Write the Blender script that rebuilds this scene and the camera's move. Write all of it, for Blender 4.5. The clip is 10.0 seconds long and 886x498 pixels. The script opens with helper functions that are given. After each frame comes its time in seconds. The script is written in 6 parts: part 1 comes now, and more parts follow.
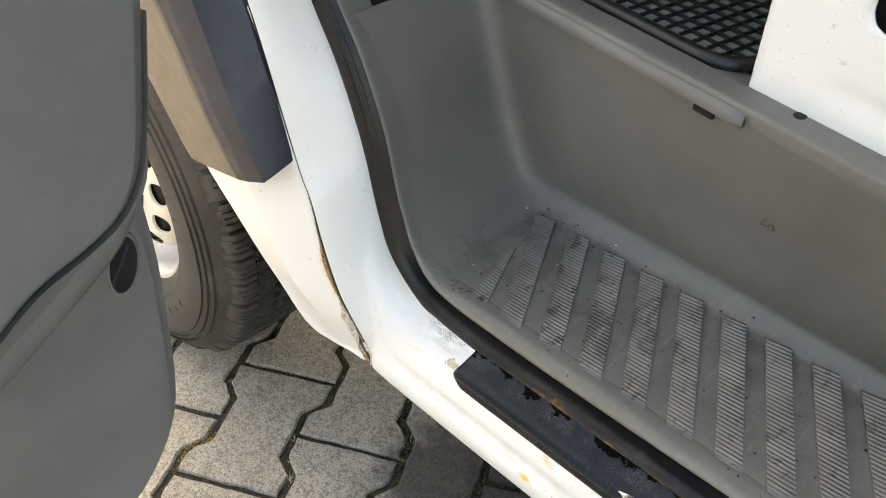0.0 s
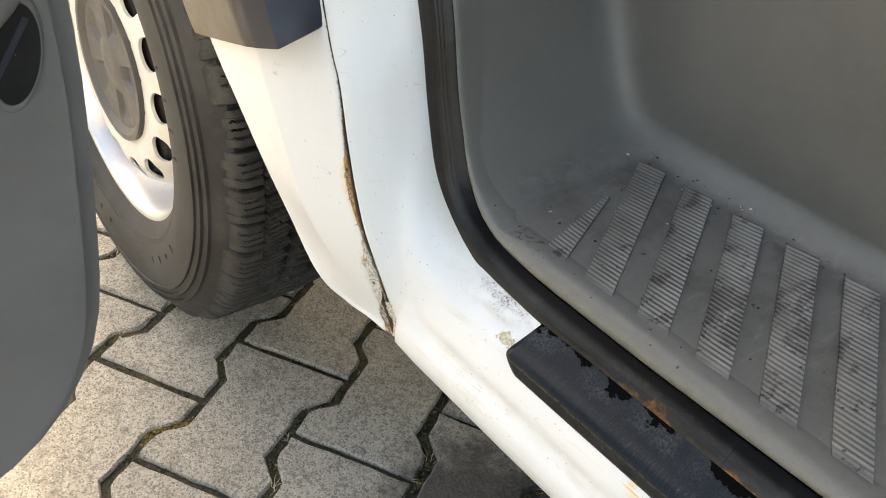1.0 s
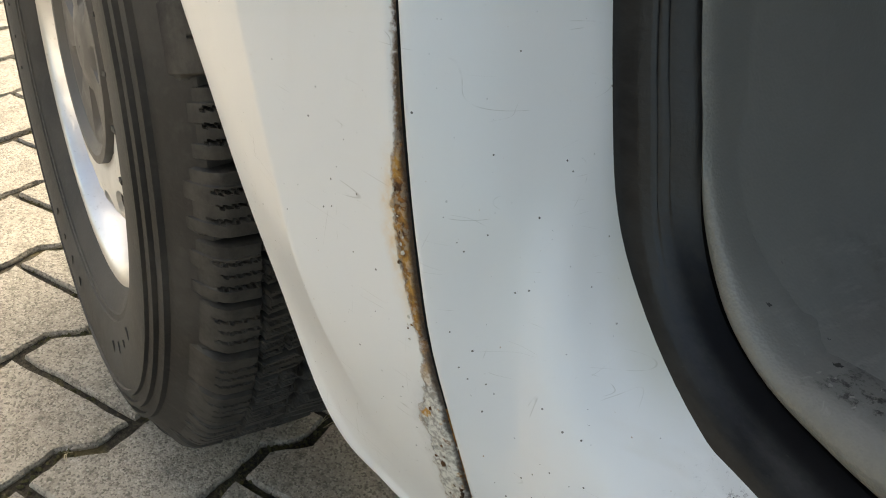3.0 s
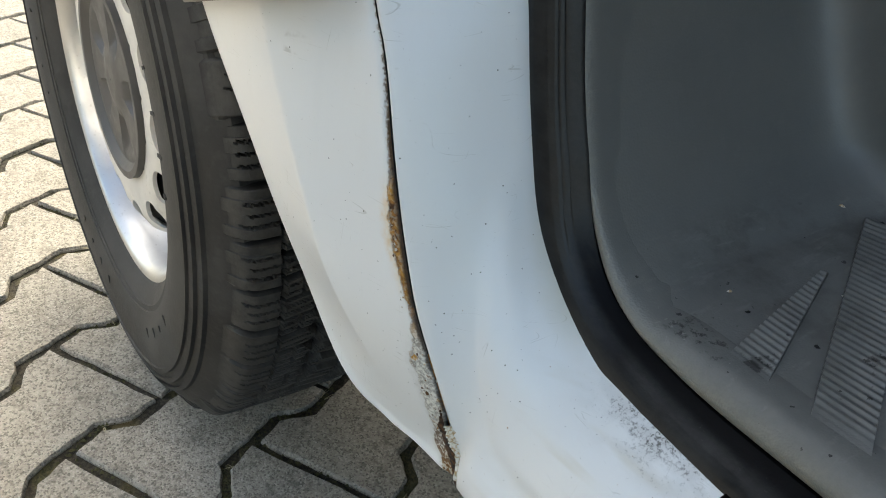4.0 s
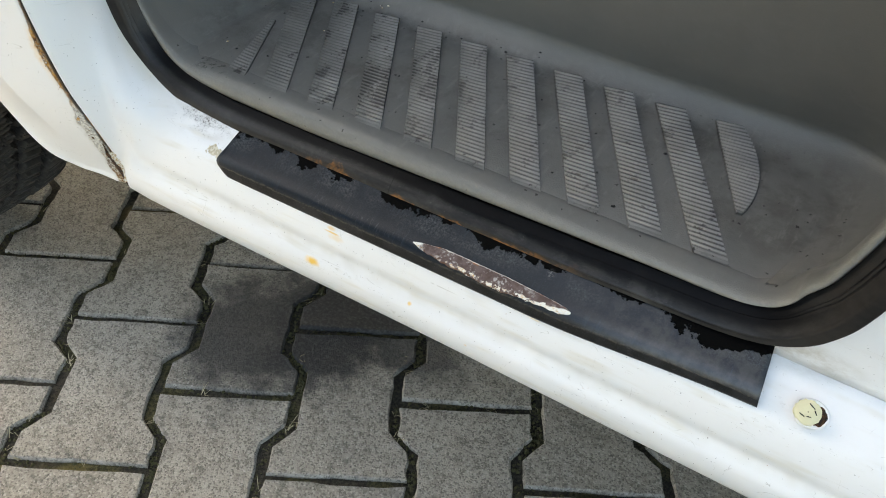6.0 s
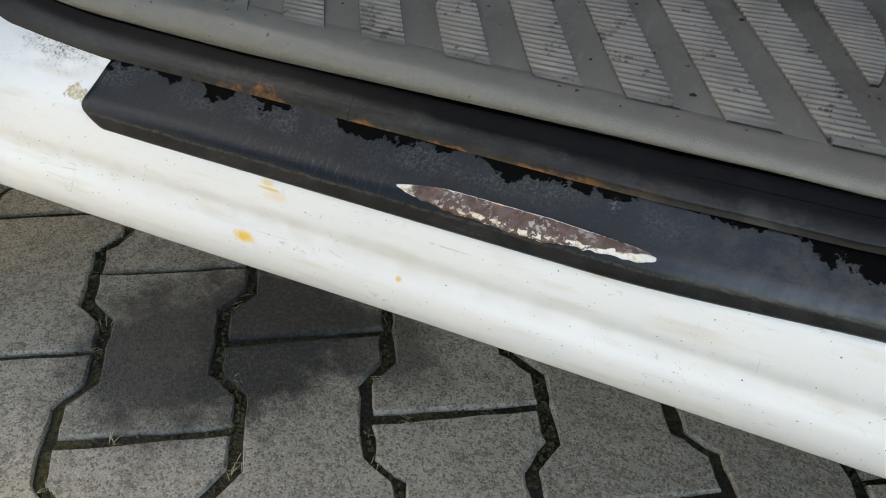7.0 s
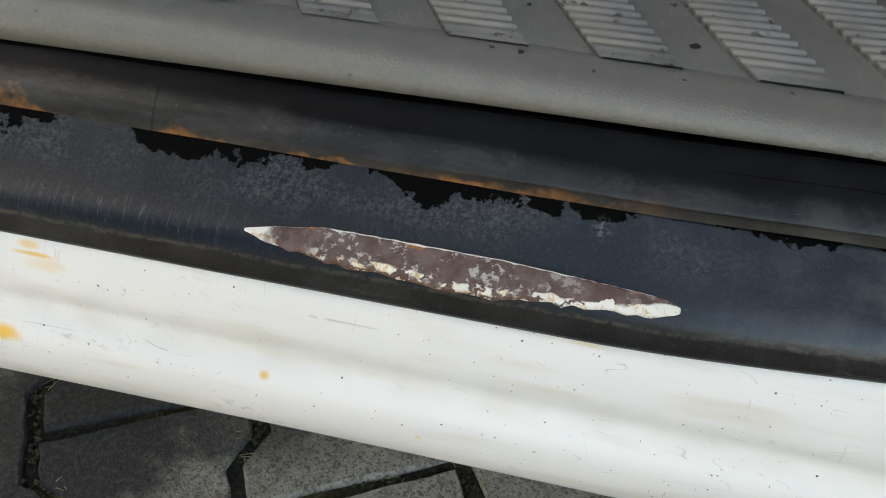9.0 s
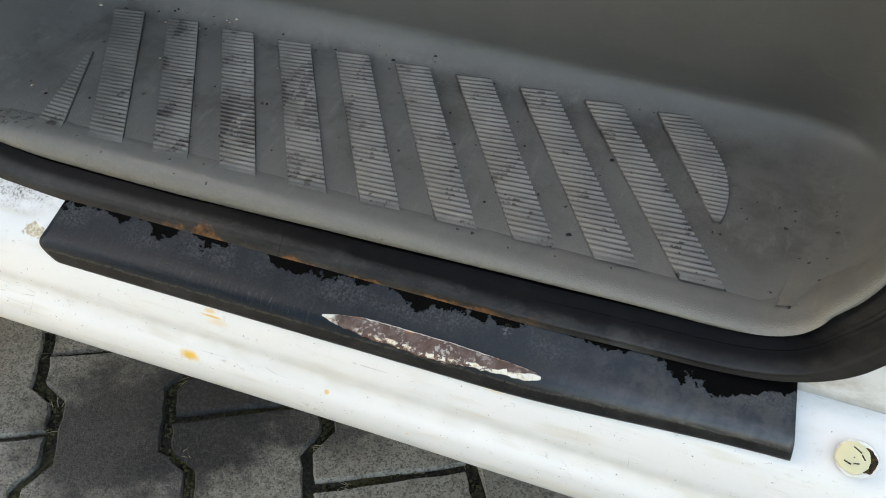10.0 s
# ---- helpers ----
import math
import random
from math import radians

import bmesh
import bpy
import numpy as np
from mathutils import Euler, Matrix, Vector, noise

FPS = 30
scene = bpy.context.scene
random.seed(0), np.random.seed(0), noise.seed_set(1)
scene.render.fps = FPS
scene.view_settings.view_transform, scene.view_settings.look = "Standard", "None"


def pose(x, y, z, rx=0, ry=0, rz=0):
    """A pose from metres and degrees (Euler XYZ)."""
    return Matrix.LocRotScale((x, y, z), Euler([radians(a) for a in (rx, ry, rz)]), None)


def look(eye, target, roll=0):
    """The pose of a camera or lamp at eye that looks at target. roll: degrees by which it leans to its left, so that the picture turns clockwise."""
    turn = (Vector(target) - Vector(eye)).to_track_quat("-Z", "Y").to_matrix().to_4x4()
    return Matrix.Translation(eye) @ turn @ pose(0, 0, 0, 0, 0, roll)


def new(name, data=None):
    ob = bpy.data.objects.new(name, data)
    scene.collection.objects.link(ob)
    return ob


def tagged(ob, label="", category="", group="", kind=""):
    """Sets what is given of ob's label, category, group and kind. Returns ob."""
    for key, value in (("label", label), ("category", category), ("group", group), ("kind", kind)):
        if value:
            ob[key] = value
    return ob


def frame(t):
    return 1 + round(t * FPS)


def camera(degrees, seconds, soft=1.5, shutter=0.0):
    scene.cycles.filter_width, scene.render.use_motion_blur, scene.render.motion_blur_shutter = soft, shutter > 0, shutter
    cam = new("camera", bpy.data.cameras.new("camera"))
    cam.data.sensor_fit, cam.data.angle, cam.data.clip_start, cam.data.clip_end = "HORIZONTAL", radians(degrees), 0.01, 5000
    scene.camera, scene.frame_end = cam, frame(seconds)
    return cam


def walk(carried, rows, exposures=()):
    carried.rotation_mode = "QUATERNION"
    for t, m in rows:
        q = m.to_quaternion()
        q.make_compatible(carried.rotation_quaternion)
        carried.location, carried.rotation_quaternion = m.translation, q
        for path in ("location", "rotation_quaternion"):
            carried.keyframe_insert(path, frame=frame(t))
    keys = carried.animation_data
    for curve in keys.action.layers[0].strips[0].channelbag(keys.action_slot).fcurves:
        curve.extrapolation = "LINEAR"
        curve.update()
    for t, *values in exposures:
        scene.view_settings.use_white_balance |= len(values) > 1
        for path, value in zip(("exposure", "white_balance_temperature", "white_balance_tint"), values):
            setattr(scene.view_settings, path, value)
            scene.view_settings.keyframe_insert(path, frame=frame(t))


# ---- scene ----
cam = camera(55.3, 10.0, soft=1.0)
PATH = [
    (0, (-0.069, 0.029, 1.06), (-1.144, 1.115, -0.231), 0.9),
    (0.5, (-0.094, 0.023, 0.969), (-1.219, 1.085, -0.298), 3.3),
    (1, (-0.169, 0.116, 0.821), (-1.37, 1.174, -0.379), 5.6),
    (1.5, (-0.268, 0.203, 0.685), (-1.558, 1.185, -0.486), 6.5),
    (2, (-0.392, 0.275, 0.599), (-1.746, 1.222, -0.528), 7.3),
    (2.5, (-0.436, 0.307, 0.562), (-1.83, 1.261, -0.509), 7.5),
    (2.7, (-0.442, 0.309, 0.574), (-1.847, 1.268, -0.477), 6.6),
    (3.8, (-0.376, 0.267, 0.64), (-1.795, 1.22, -0.4), 5.0),
    (4, (-0.344, 0.244, 0.665), (-1.725, 1.231, -0.393), 5.0),
    (4.5, (-0.243, 0.17, 0.707), (-1.452, 1.287, -0.428), 5.4),
    (5, (-0.134, 0.109, 0.778), (-1.136, 1.338, -0.44), 6.0),
    (5.5, (-0.044, 0.073, 0.861), (-0.895, 1.334, -0.437), 4.4),
    (6, (0.003, 0.04, 0.854), (-0.727, 1.312, -0.505), 3.2),
    (6.2, (0.009, 0.043, 0.827), (-0.709, 1.315, -0.54), 2.3),
    (7.3, (-0.159, 0.192, 0.632), (-0.62, 1.582, -0.73), 2.2),
    (7.5, (-0.173, 0.217, 0.608), (-0.586, 1.621, -0.755), 2.3),
    (8, (-0.194, 0.253, 0.573), (-0.494, 1.684, -0.792), 4.1),
    (8.5, (-0.193, 0.265, 0.56), (-0.424, 1.706, -0.808), 5.2),
    (9, (-0.172, 0.273, 0.58), (-0.404, 1.725, -0.776), 4.5),
    (9.5, (-0.151, 0.223, 0.655), (-0.46, 1.688, -0.672), 3.4),
    (10, (-0.092, 0.137, 0.777), (-0.531, 1.569, -0.549), 3.4),
]
EXPOSURES = [(0, 2.55, 8850, 9), (0.5, 2.55, 8800, 9), (1.0, 2.47, 8700, 9), (1.5, 2.2, 8650, 8), (2.0, 1.92, 8750, 7), (2.5, 1.75, 8900, 7), (3.8, 1.7, 7350, 4), (4.5, 2.0, 7350, 3), (5.0, 2.28, 7550, 3), (5.5, 2.34, 7850, 4), (6.0, 2.30, 8150, 5), (7.5, 2.17, 8300, 6), (9.0, 2.15, 8450, 6), (9.5, 2.16, 8400, 6), (10, 2.34, 8300, 5)]
walk(cam, [(t, look(eye, target, roll)) for t, eye, target, roll in PATH], EXPOSURES)

# ---- light: hazy day; the low sun stands beyond the nose, so this side of the van lies in open shade ----
world = bpy.data.worlds.new("sky")
world.use_nodes = True
scene.world = world
SUN_UP, SUN_ROUND = 42, 292
sky = world.node_tree.nodes.new("ShaderNodeTexSky")
sky.sky_type, sky.sun_disc = "NISHITA", False
sky.sun_elevation, sky.sun_rotation = radians(SUN_UP), radians(SUN_ROUND)
sky.air_density, sky.dust_density, sky.ozone_density = 1.0, 4.0, 1.0
background = world.node_tree.nodes["Background"]
background.inputs["Strength"].default_value = 0.15
world.node_tree.links.new(sky.outputs[0], background.inputs["Color"])
sun = new("sun", bpy.data.lights.new("sun", "SUN"))
sun.data.energy, sun.data.angle, sun.data.color = 1.5, radians(14), (1.0, 0.955, 0.88)
sun_from = Vector((math.sin(radians(SUN_ROUND)) * math.cos(radians(SUN_UP)), math.cos(radians(SUN_ROUND)) * math.cos(radians(SUN_UP)), math.sin(radians(SUN_UP))))
sun.matrix_world = look(sun_from * 20, (0, 0, 0))


# ---- node helpers ----
class Mat:
    """A small builder round one node material."""

    def __init__(self, name, rough=0.5, metal=0.0, spec=0.5):
        self.m = bpy.data.materials.new(name)
        self.m.use_nodes = True
        self.t = self.m.node_tree
        self.b = self.t.nodes["Principled BSDF"]
        self.b.inputs["Roughness"].default_value = rough
        self.b.inputs["Metallic"].default_value = metal
        self.b.inputs["Specular IOR Level"].default_value = spec
        self.where = self.node("ShaderNodeNewGeometry").outputs["Position"]
        self.uv = self.node("ShaderNodeUVMap").outputs["UV"]

    def node(self, kind):
        return self.t.nodes.new(kind)

    def put(self, socket, value):
        if isinstance(value, bpy.types.NodeSocket):
            self.t.links.new(value, socket)
        else:
            socket.default_value = value

    def math(self, op, a, b=0.0, c=0.0, clamp=False):
        n = self.node("ShaderNodeMath")
        n.operation, n.use_clamp = op, clamp
        for s, v in zip(n.inputs, (a, b, c)):
            self.put(s, v)
        return n.outputs[0]

    def noise(self, scale, detail=4.0, rough=0.55, at=None, stretch=None, warp=0.0):
        n = self.node("ShaderNodeTexNoise")
        at = self.where if at is None else at
        if stretch:
            at = self.vmul(at, stretch)
        self.put(n.inputs["Vector"], at)
        n.inputs["Scale"].default_value, n.inputs["Detail"].default_value = scale, detail
        n.inputs["Roughness"].default_value, n.inputs["Distortion"].default_value = rough, warp
        return n.outputs["Fac"]

    def cells(self, scale, at=None, feature="F1", stretch=None):
        n = self.node("ShaderNodeTexVoronoi")
        n.feature = feature
        at = self.where if at is None else at
        if stretch:
            at = self.vmul(at, stretch)
        self.put(n.inputs["Vector"], at)
        n.inputs["Scale"].default_value = scale
        return n.outputs

    def vmul(self, v, by):
        n = self.node("ShaderNodeVectorMath")
        n.operation = "MULTIPLY"
        self.put(n.inputs[0], v)
        n.inputs[1].default_value = by
        return n.outputs[0]

    def far(self, at, centre, size):
        """Distance from centre, in units of size along each axis."""
        n = self.node("ShaderNodeVectorMath")
        n.operation = "SUBTRACT"
        self.put(n.inputs[0], at)
        n.inputs[1].default_value = centre
        d = self.vmul(n.outputs[0], tuple(1 / s for s in size))
        l = self.node("ShaderNodeVectorMath")
        l.operation = "LENGTH"
        self.put(l.inputs[0], d)
        return l.outputs["Value"]

    def split(self, v):
        n = self.node("ShaderNodeSeparateXYZ")
        self.put(n.inputs[0], v)
        return n.outputs

    def step(self, v, low, high, to=(0.0, 1.0)):
        n = self.node("ShaderNodeMapRange")
        n.interpolation_type = "SMOOTHSTEP"
        self.put(n.inputs[0], v)
        for i, x in enumerate((low, high, *to)):
            n.inputs[i + 1].default_value = x
        return n.outputs[0]

    def mix(self, f, a, b):
        n = self.node("ShaderNodeMix")
        n.data_type = "RGBA"
        self.put(n.inputs[0], f)
        for s, v in zip((n.inputs[6], n.inputs[7]), (a, b)):
            self.put(s, v if isinstance(v, bpy.types.NodeSocket) else (*v, 1.0))
        return n.outputs[2]

    def blend(self, f, a, b):
        """Number from a to b by f."""
        n = self.node("ShaderNodeMix")
        for s, v in zip((n.inputs[0], n.inputs[2], n.inputs[3]), (f, a, b)):
            self.put(s, v)
        return n.outputs[0]

    def random(self):
        return self.node("ShaderNodeObjectInfo").outputs["Random"]

    def done(self, colour, rough=None, bump=None, depth=0.001, strength=0.5, metal=None, coat=0.0):
        self.put(self.b.inputs["Base Color"], colour if isinstance(colour, bpy.types.NodeSocket) else (*colour, 1.0))
        if rough is not None:
            self.put(self.b.inputs["Roughness"], rough)
        if metal is not None:
            self.put(self.b.inputs["Metallic"], metal)
        if bump is not None:
            n = self.node("ShaderNodeBump")
            n.inputs["Strength"].default_value, n.inputs["Distance"].default_value = strength, depth
            self.put(n.inputs["Height"], bump)
            self.t.links.new(n.outputs[0], self.b.inputs["Normal"])
        if coat:
            self.b.inputs["Coat Weight"].default_value, self.b.inputs["Coat Roughness"].default_value = coat, 0.08
        return self.m


# ---- materials ----
def rusty(k, base, rust, flake, n1, n2):
    """Paint base broken by rust where rust is 1: brown steel, ochre bloom and grey-white flakes."""
    brown = k.mix(k.step(n1, 0.40, 0.62), (0.080, 0.032, 0.010), (0.36, 0.15, 0.030))
    ochre = k.mix(k.step(n2, 0.46, 0.60), brown, (0.52, 0.26, 0.055))
    body = k.mix(flake, ochre, (0.70, 0.64, 0.51))
    return k.mix(rust, base, body)


def paint_material(name, seam=False):
    k = Mat(name, rough=0.3)
    x, y, z = k.split(k.where)
    broad = k.noise(5.0, 1.0)
    fine = k.noise(60.0, 1.0)
    base = k.mix(k.step(broad, 0.35, 0.75), (0.80, 0.803, 0.797), (0.765, 0.765, 0.75))
    # thin grime drawn down the panel, and a yellowish darker band along the groove
    drip = k.noise(30.0, 1.0, stretch=(3.0, 3.0, 0.35))
    base = k.mix(k.math("MULTIPLY", k.step(drip, 0.55, 0.8), 0.03), base, (0.52, 0.49, 0.42))
    groove = k.math("MULTIPLY", k.step(k.math("ABSOLUTE", k.math("SUBTRACT", z, 0.351)), 0.002, 0.011, (1, 0)), k.step(x, -0.62, -0.50))
    base = k.mix(k.math("MULTIPLY", groove, k.step(fine, 0.25, 0.8, (0.05, 0.28))), base, (0.50, 0.46, 0.36))
    # stone-chip specks, a few per hand's breadth: most are pinpricks, few are rusty
    for scale, share, most, ochre in ((420.0, 0.92, 0.13, 0.85), (130.0, 0.965, 0.060, 0.5), (800.0, 0.955, 0.18, 0.6)):
        chips = k.cells(scale)
        r, g, b = k.split(chips["Color"])
        size = k.math("MULTIPLY", k.math("ADD", k.math("POWER", g, 2.0), 0.15), most)
        rag = k.math("MULTIPLY", k.math("SUBTRACT", k.noise(scale * 9.0, 2.0), 0.5), most * 2.0)
        dot = k.math("MULTIPLY", k.math("LESS_THAN", k.math("ADD", chips["Distance"], rag), size), k.step(r, share, share + 0.01))
        base = k.mix(k.math("MULTIPLY", dot, k.step(z, 0.40, 0.45, (1, 0.3))), base, k.mix(k.step(b, ochre, ochre + 0.02), (0.07, 0.065, 0.06), (0.36, 0.19, 0.06)))
    # hair scratches along and across the panel
    for stretch, level, keep in (((0.25, 1.0, 4.5), 0.5, 0.54), ((5.0, 1.5, 0.45), 0.48, 0.57), ((0.5, 2.0, 7.0), 0.45, 0.56)):
        hair = k.noise(17.0, 0.0, warp=0.12, stretch=stretch)
        line = k.math("MULTIPLY", k.step(k.math("ABSOLUTE", k.math("SUBTRACT", hair, level)), 0.0, 0.0040, (1, 0)), k.step(k.noise(55.0, 3.0), keep, keep + 0.08))
        base = k.mix(k.math("MULTIPLY", line, 0.38), base, (0.30, 0.28, 0.23))
    # short curved nicks and grey rubs scattered over the sill
    low = k.math("MULTIPLY", k.step(z, 0.39, 0.41, (1, 0.15)), k.step(x, -0.56, -0.48))
    nick = k.noise(46.0, 2.0, 0.6, warp=0.9, stretch=(0.7, 1.0, 1.5))
    nick = k.math("MULTIPLY", k.step(k.math("ABSOLUTE", k.math("SUBTRACT", nick, 0.56)), 0.0, 0.006, (1, 0)), k.math("MULTIPLY", k.step(k.noise(75.0, 3.0, 0.7), 0.585, 0.64), low))
    base = k.mix(k.math("MULTIPLY", nick, 0.5), base, (0.24, 0.22, 0.18))
    rubbed = k.math("MULTIPLY", k.step(k.noise(240.0, 7.0, 0.75, stretch=(0.5, 1.0, 1.0)), 0.56, 0.68), k.math("MULTIPLY", k.step(k.noise(21.0, 4.0, 0.6), 0.54, 0.66), low))
    base = k.mix(k.math("MULTIPLY", rubbed, 0.45), base, (0.42, 0.40, 0.35))
    # fine black spatter along the hollow and below it
    spat = k.cells(560.0)
    thrown = k.math("MULTIPLY", k.step(k.math("ABSOLUTE", k.math("SUBTRACT", z, 0.340)), 0.008, 0.022, (1, 0)), k.step(k.noise(19.0, 3.0), 0.46, 0.60))
    spots = k.math("MULTIPLY", k.math("LESS_THAN", spat["Distance"], k.math("MULTIPLY", k.split(spat["Color"])[1], 0.24)), k.step(k.math("ADD", k.split(spat["Color"])[0], k.math("MULTIPLY", k.math("MULTIPLY", thrown, low), 0.10)), 0.965, 0.97))
    base = k.mix(spots, base, (0.10, 0.092, 0.08))
    # yellowish weather streaks low on the sill
    wash = k.math("MULTIPLY", k.step(k.noise(40.0, 2.0, 0.6, stretch=(0.35, 1.0, 2.6)), 0.52, 0.78), k.math("MULTIPLY", k.step(z, 0.40, 0.45, (0.42, 0.08)), k.step(x, -0.60, -0.52)))
    base = k.mix(wash, base, (0.60, 0.55, 0.42))
    # yellowed dirt along the pillar's edge under the seal, with the dark seal's reflection painted in
    if not seam:
        soil_reflect = k.math("MULTIPLY", k.step(k.math("ADD", k.split(k.uv)[1], k.math("MULTIPLY", k.math("SUBTRACT", k.noise(45.0, 4.0), 0.5), 0.08)), 0.74, 0.90), k.step(z, 0.405, 0.435))
        base = k.mix(k.math("MULTIPLY", soil_reflect, 0.55), base, (0.56, 0.53, 0.40))
    # black scuff dirt where the seal meets the sill's rounded corner
    near = k.step(k.far(k.where, (-0.510, 0.493, 0.405), (0.058, 0.05, 0.019)), 0.15, 1.0, (1, 0))
    peck = k.step(k.math("ADD", k.noise(480.0, 7.0, 0.78), k.math("MULTIPLY", near, 0.13)), 0.62, 0.70)
    smear = k.step(k.noise(75.0, 4.0, stretch=(0.6, 1.0, 1.4)), 0.36, 0.62)
    base = k.mix(k.math("MULTIPLY", k.math("MULTIPLY", peck, smear), near), base, (0.06, 0.055, 0.05))
    base = k.mix(k.math("MULTIPLY", k.math("MULTIPLY", smear, near), 0.30), base, (0.20, 0.19, 0.17))
    # flaked patch beside the strip's front end, with a dark core
    rim = k.math("ADD", k.far(k.where, (-0.4860, 0.4640, 0.3915), (0.0095, 0.011, 0.0050)), k.math("MULTIPLY", k.math("SUBTRACT", k.noise(260.0, 3.0), 0.5), 1.2))
    base = k.mix(k.step(rim, 0.75, 0.9, (0.85, 0)), base, k.mix(k.step(k.noise(500.0, 4.0), 0.4, 0.6), (0.38, 0.30, 0.15), (0.64, 0.57, 0.40)))
    base = k.mix(k.step(rim, -0.1, 0.12, (0.8, 0)), base, (0.30, 0.15, 0.05))
    near2 = k.step(k.far(k.where, (0.03, 0.487, 0.42), (0.05, 0.05, 0.02)), 0.3, 1.0, (1, 0))
    base = k.mix(k.math("MULTIPLY", near2, k.step(k.noise(60.0, 6.0, 0.7, stretch=(0.6, 1.0, 1.0)), 0.36, 0.70, (0.1, 0.8))), base, (0.44, 0.39, 0.31))
    # ochre rust weeps
    for (cx, cy, cz), (sx, sz), amount in (((-0.3610, 0.447, 0.3370), (0.0078, 0.0038), 1.0), ((-0.3455, 0.456, 0.3708), (0.0085, 0.0010), 0.85), ((-0.3465, 0.457, 0.3742), (0.0045, 0.0020), 0.6), ((-0.341, 0.455, 0.3675), (0.0085, 0.0032), 0.30), ((-0.366, 0.457, 0.3790), (0.0050, 0.0022), 0.35), ((-0.2600, 0.447, 0.3415), (0.0020, 0.0016), 0.8), ((-0.2030, 0.447, 0.3290), (0.0016, 0.0012), 0.6), ((-0.1530, 0.457, 0.3775), (0.0060, 0.0009), 0.35)):
        d = k.math("ADD", k.far(k.where, (cx, cy, cz), (sx, 0.03, sz)), k.math("MULTIPLY", k.math("SUBTRACT", k.noise(240.0, 4.0), 0.5), 0.9))
        base = k.mix(k.math("MULTIPLY", k.step(d, 0.25, 1.25, (1, 0)), amount), base, (0.80, 0.50, 0.09))
    # peeled patches low on the rocker
    peel = k.math("MULTIPLY", k.step(k.noise(150.0, 6.0, 0.65), 0.58, 0.62), k.step(k.far(k.where, (-0.258, 0.45, 0.322), (0.03, 0.05, 0.009)), 0.5, 1.0, (1, 0)))
    base = k.mix(k.math("MULTIPLY", peel, 0.6), base, (0.50, 0.48, 0.43))
    rough = k.step(fine, 0.3, 0.8, (0.30, 0.38))
    bump = k.noise(900.0, 2.0)
    if seam:
        # rust creeping from the folded edge: u is metres from the edge, v the height
        u, v, _ = k.split(k.uv)
        n1, n2, n3 = k.noise(260.0, 6.0, 0.7), k.noise(430.0, 5.0, 0.65), k.noise(95.0, 6.0, 0.65)
        top = k.math("MULTIPLY", k.step(v, 0.462, 0.492, (1, 0)), k.step(v, 0.415, 0.458))
        low = k.step(v, 0.375, 0.425, (1, 0))
        reach = k.math("ADD", k.math("MULTIPLY", top, 0.0040), k.math("MULTIPLY", low, 0.0112))
        reach = k.math("ADD", reach, k.step(v, 0.47, 0.56, (0.0022, 0.0)))
        edge = k.math("SUBTRACT", k.math("MULTIPLY", reach, k.math("ADD", 0.25, k.math("MULTIPLY", n3, 1.35))), u)
        rust = k.step(k.math("ADD", edge, k.math("MULTIPLY", k.math("SUBTRACT", n2, 0.5), 0.004)), -0.0006, 0.0009)
        halo = k.math("MULTIPLY", k.step(edge, -0.007, 0.001), k.step(n1, 0.3, 0.75, (0.15, 0.8)))
        base = k.mix(k.math("MULTIPLY", halo, top), base, (0.72, 0.41, 0.07))
        base = k.mix(k.math("MULTIPLY", halo, k.math("MULTIPLY", low, 0.6)), base, (0.40, 0.37, 0.33))
        flake = k.math("MULTIPLY", k.step(n2, 0.505, 0.555), k.math("ADD", k.math("MULTIPLY", k.step(v, 0.36, 0.42, (1, 0)), 0.7), 0.28), clamp=True)
        core = k.math("MULTIPLY", k.math("MULTIPLY", rust, top), k.step(k.math("ADD", u, k.math("MULTIPLY", k.math("SUBTRACT", n3, 0.5), 0.004)), 0.0002, 0.0022, (0.45, 0)))
        crust = k.mix(k.step(n2, 0.38, 0.60), (0.36, 0.345, 0.31), (0.77, 0.75, 0.69))
        base = rusty(k, base, rust, flake, n1, n3)
        base = k.mix(core, base, (0.085, 0.034, 0.011))
        grey = k.math("MULTIPLY", k.math("MULTIPLY", rust, k.step(k.noise(110.0, 4.0), 0.36, 0.43)), k.math("MULTIPLY", k.step(v, 0.395, 0.43, (1, 0)), k.step(v, 0.312, 0.330)))
        base = k.mix(grey, base, crust)
        base = k.mix(k.math("MULTIPLY", k.math("MULTIPLY", rust, k.step(v, 0.338, 0.350, (0.75, 0))), k.step(n2, 0.45, 0.6, (1, 0.2))), base, (0.10, 0.042, 0.014))
        base = k.mix(k.math("MULTIPLY", rust, k.step(k.math("SUBTRACT", u, k.math("MULTIPLY", n3, 0.004)), -0.0016, -0.0002, (0.9, 0))), base, (0.018, 0.010, 0.007))
        rough = k.blend(rust, rough, 0.9)
        bump = k.math("ADD", k.math("MULTIPLY", bump, 0.02), k.math("MULTIPLY", rust, k.math("ADD", n1, n2)))
        return k.done(base, rough, bump, depth=0.0014, strength=0.8, coat=0.2)
    return k.done(base, rough, bump, depth=0.0002, strength=0.06, coat=0.2)


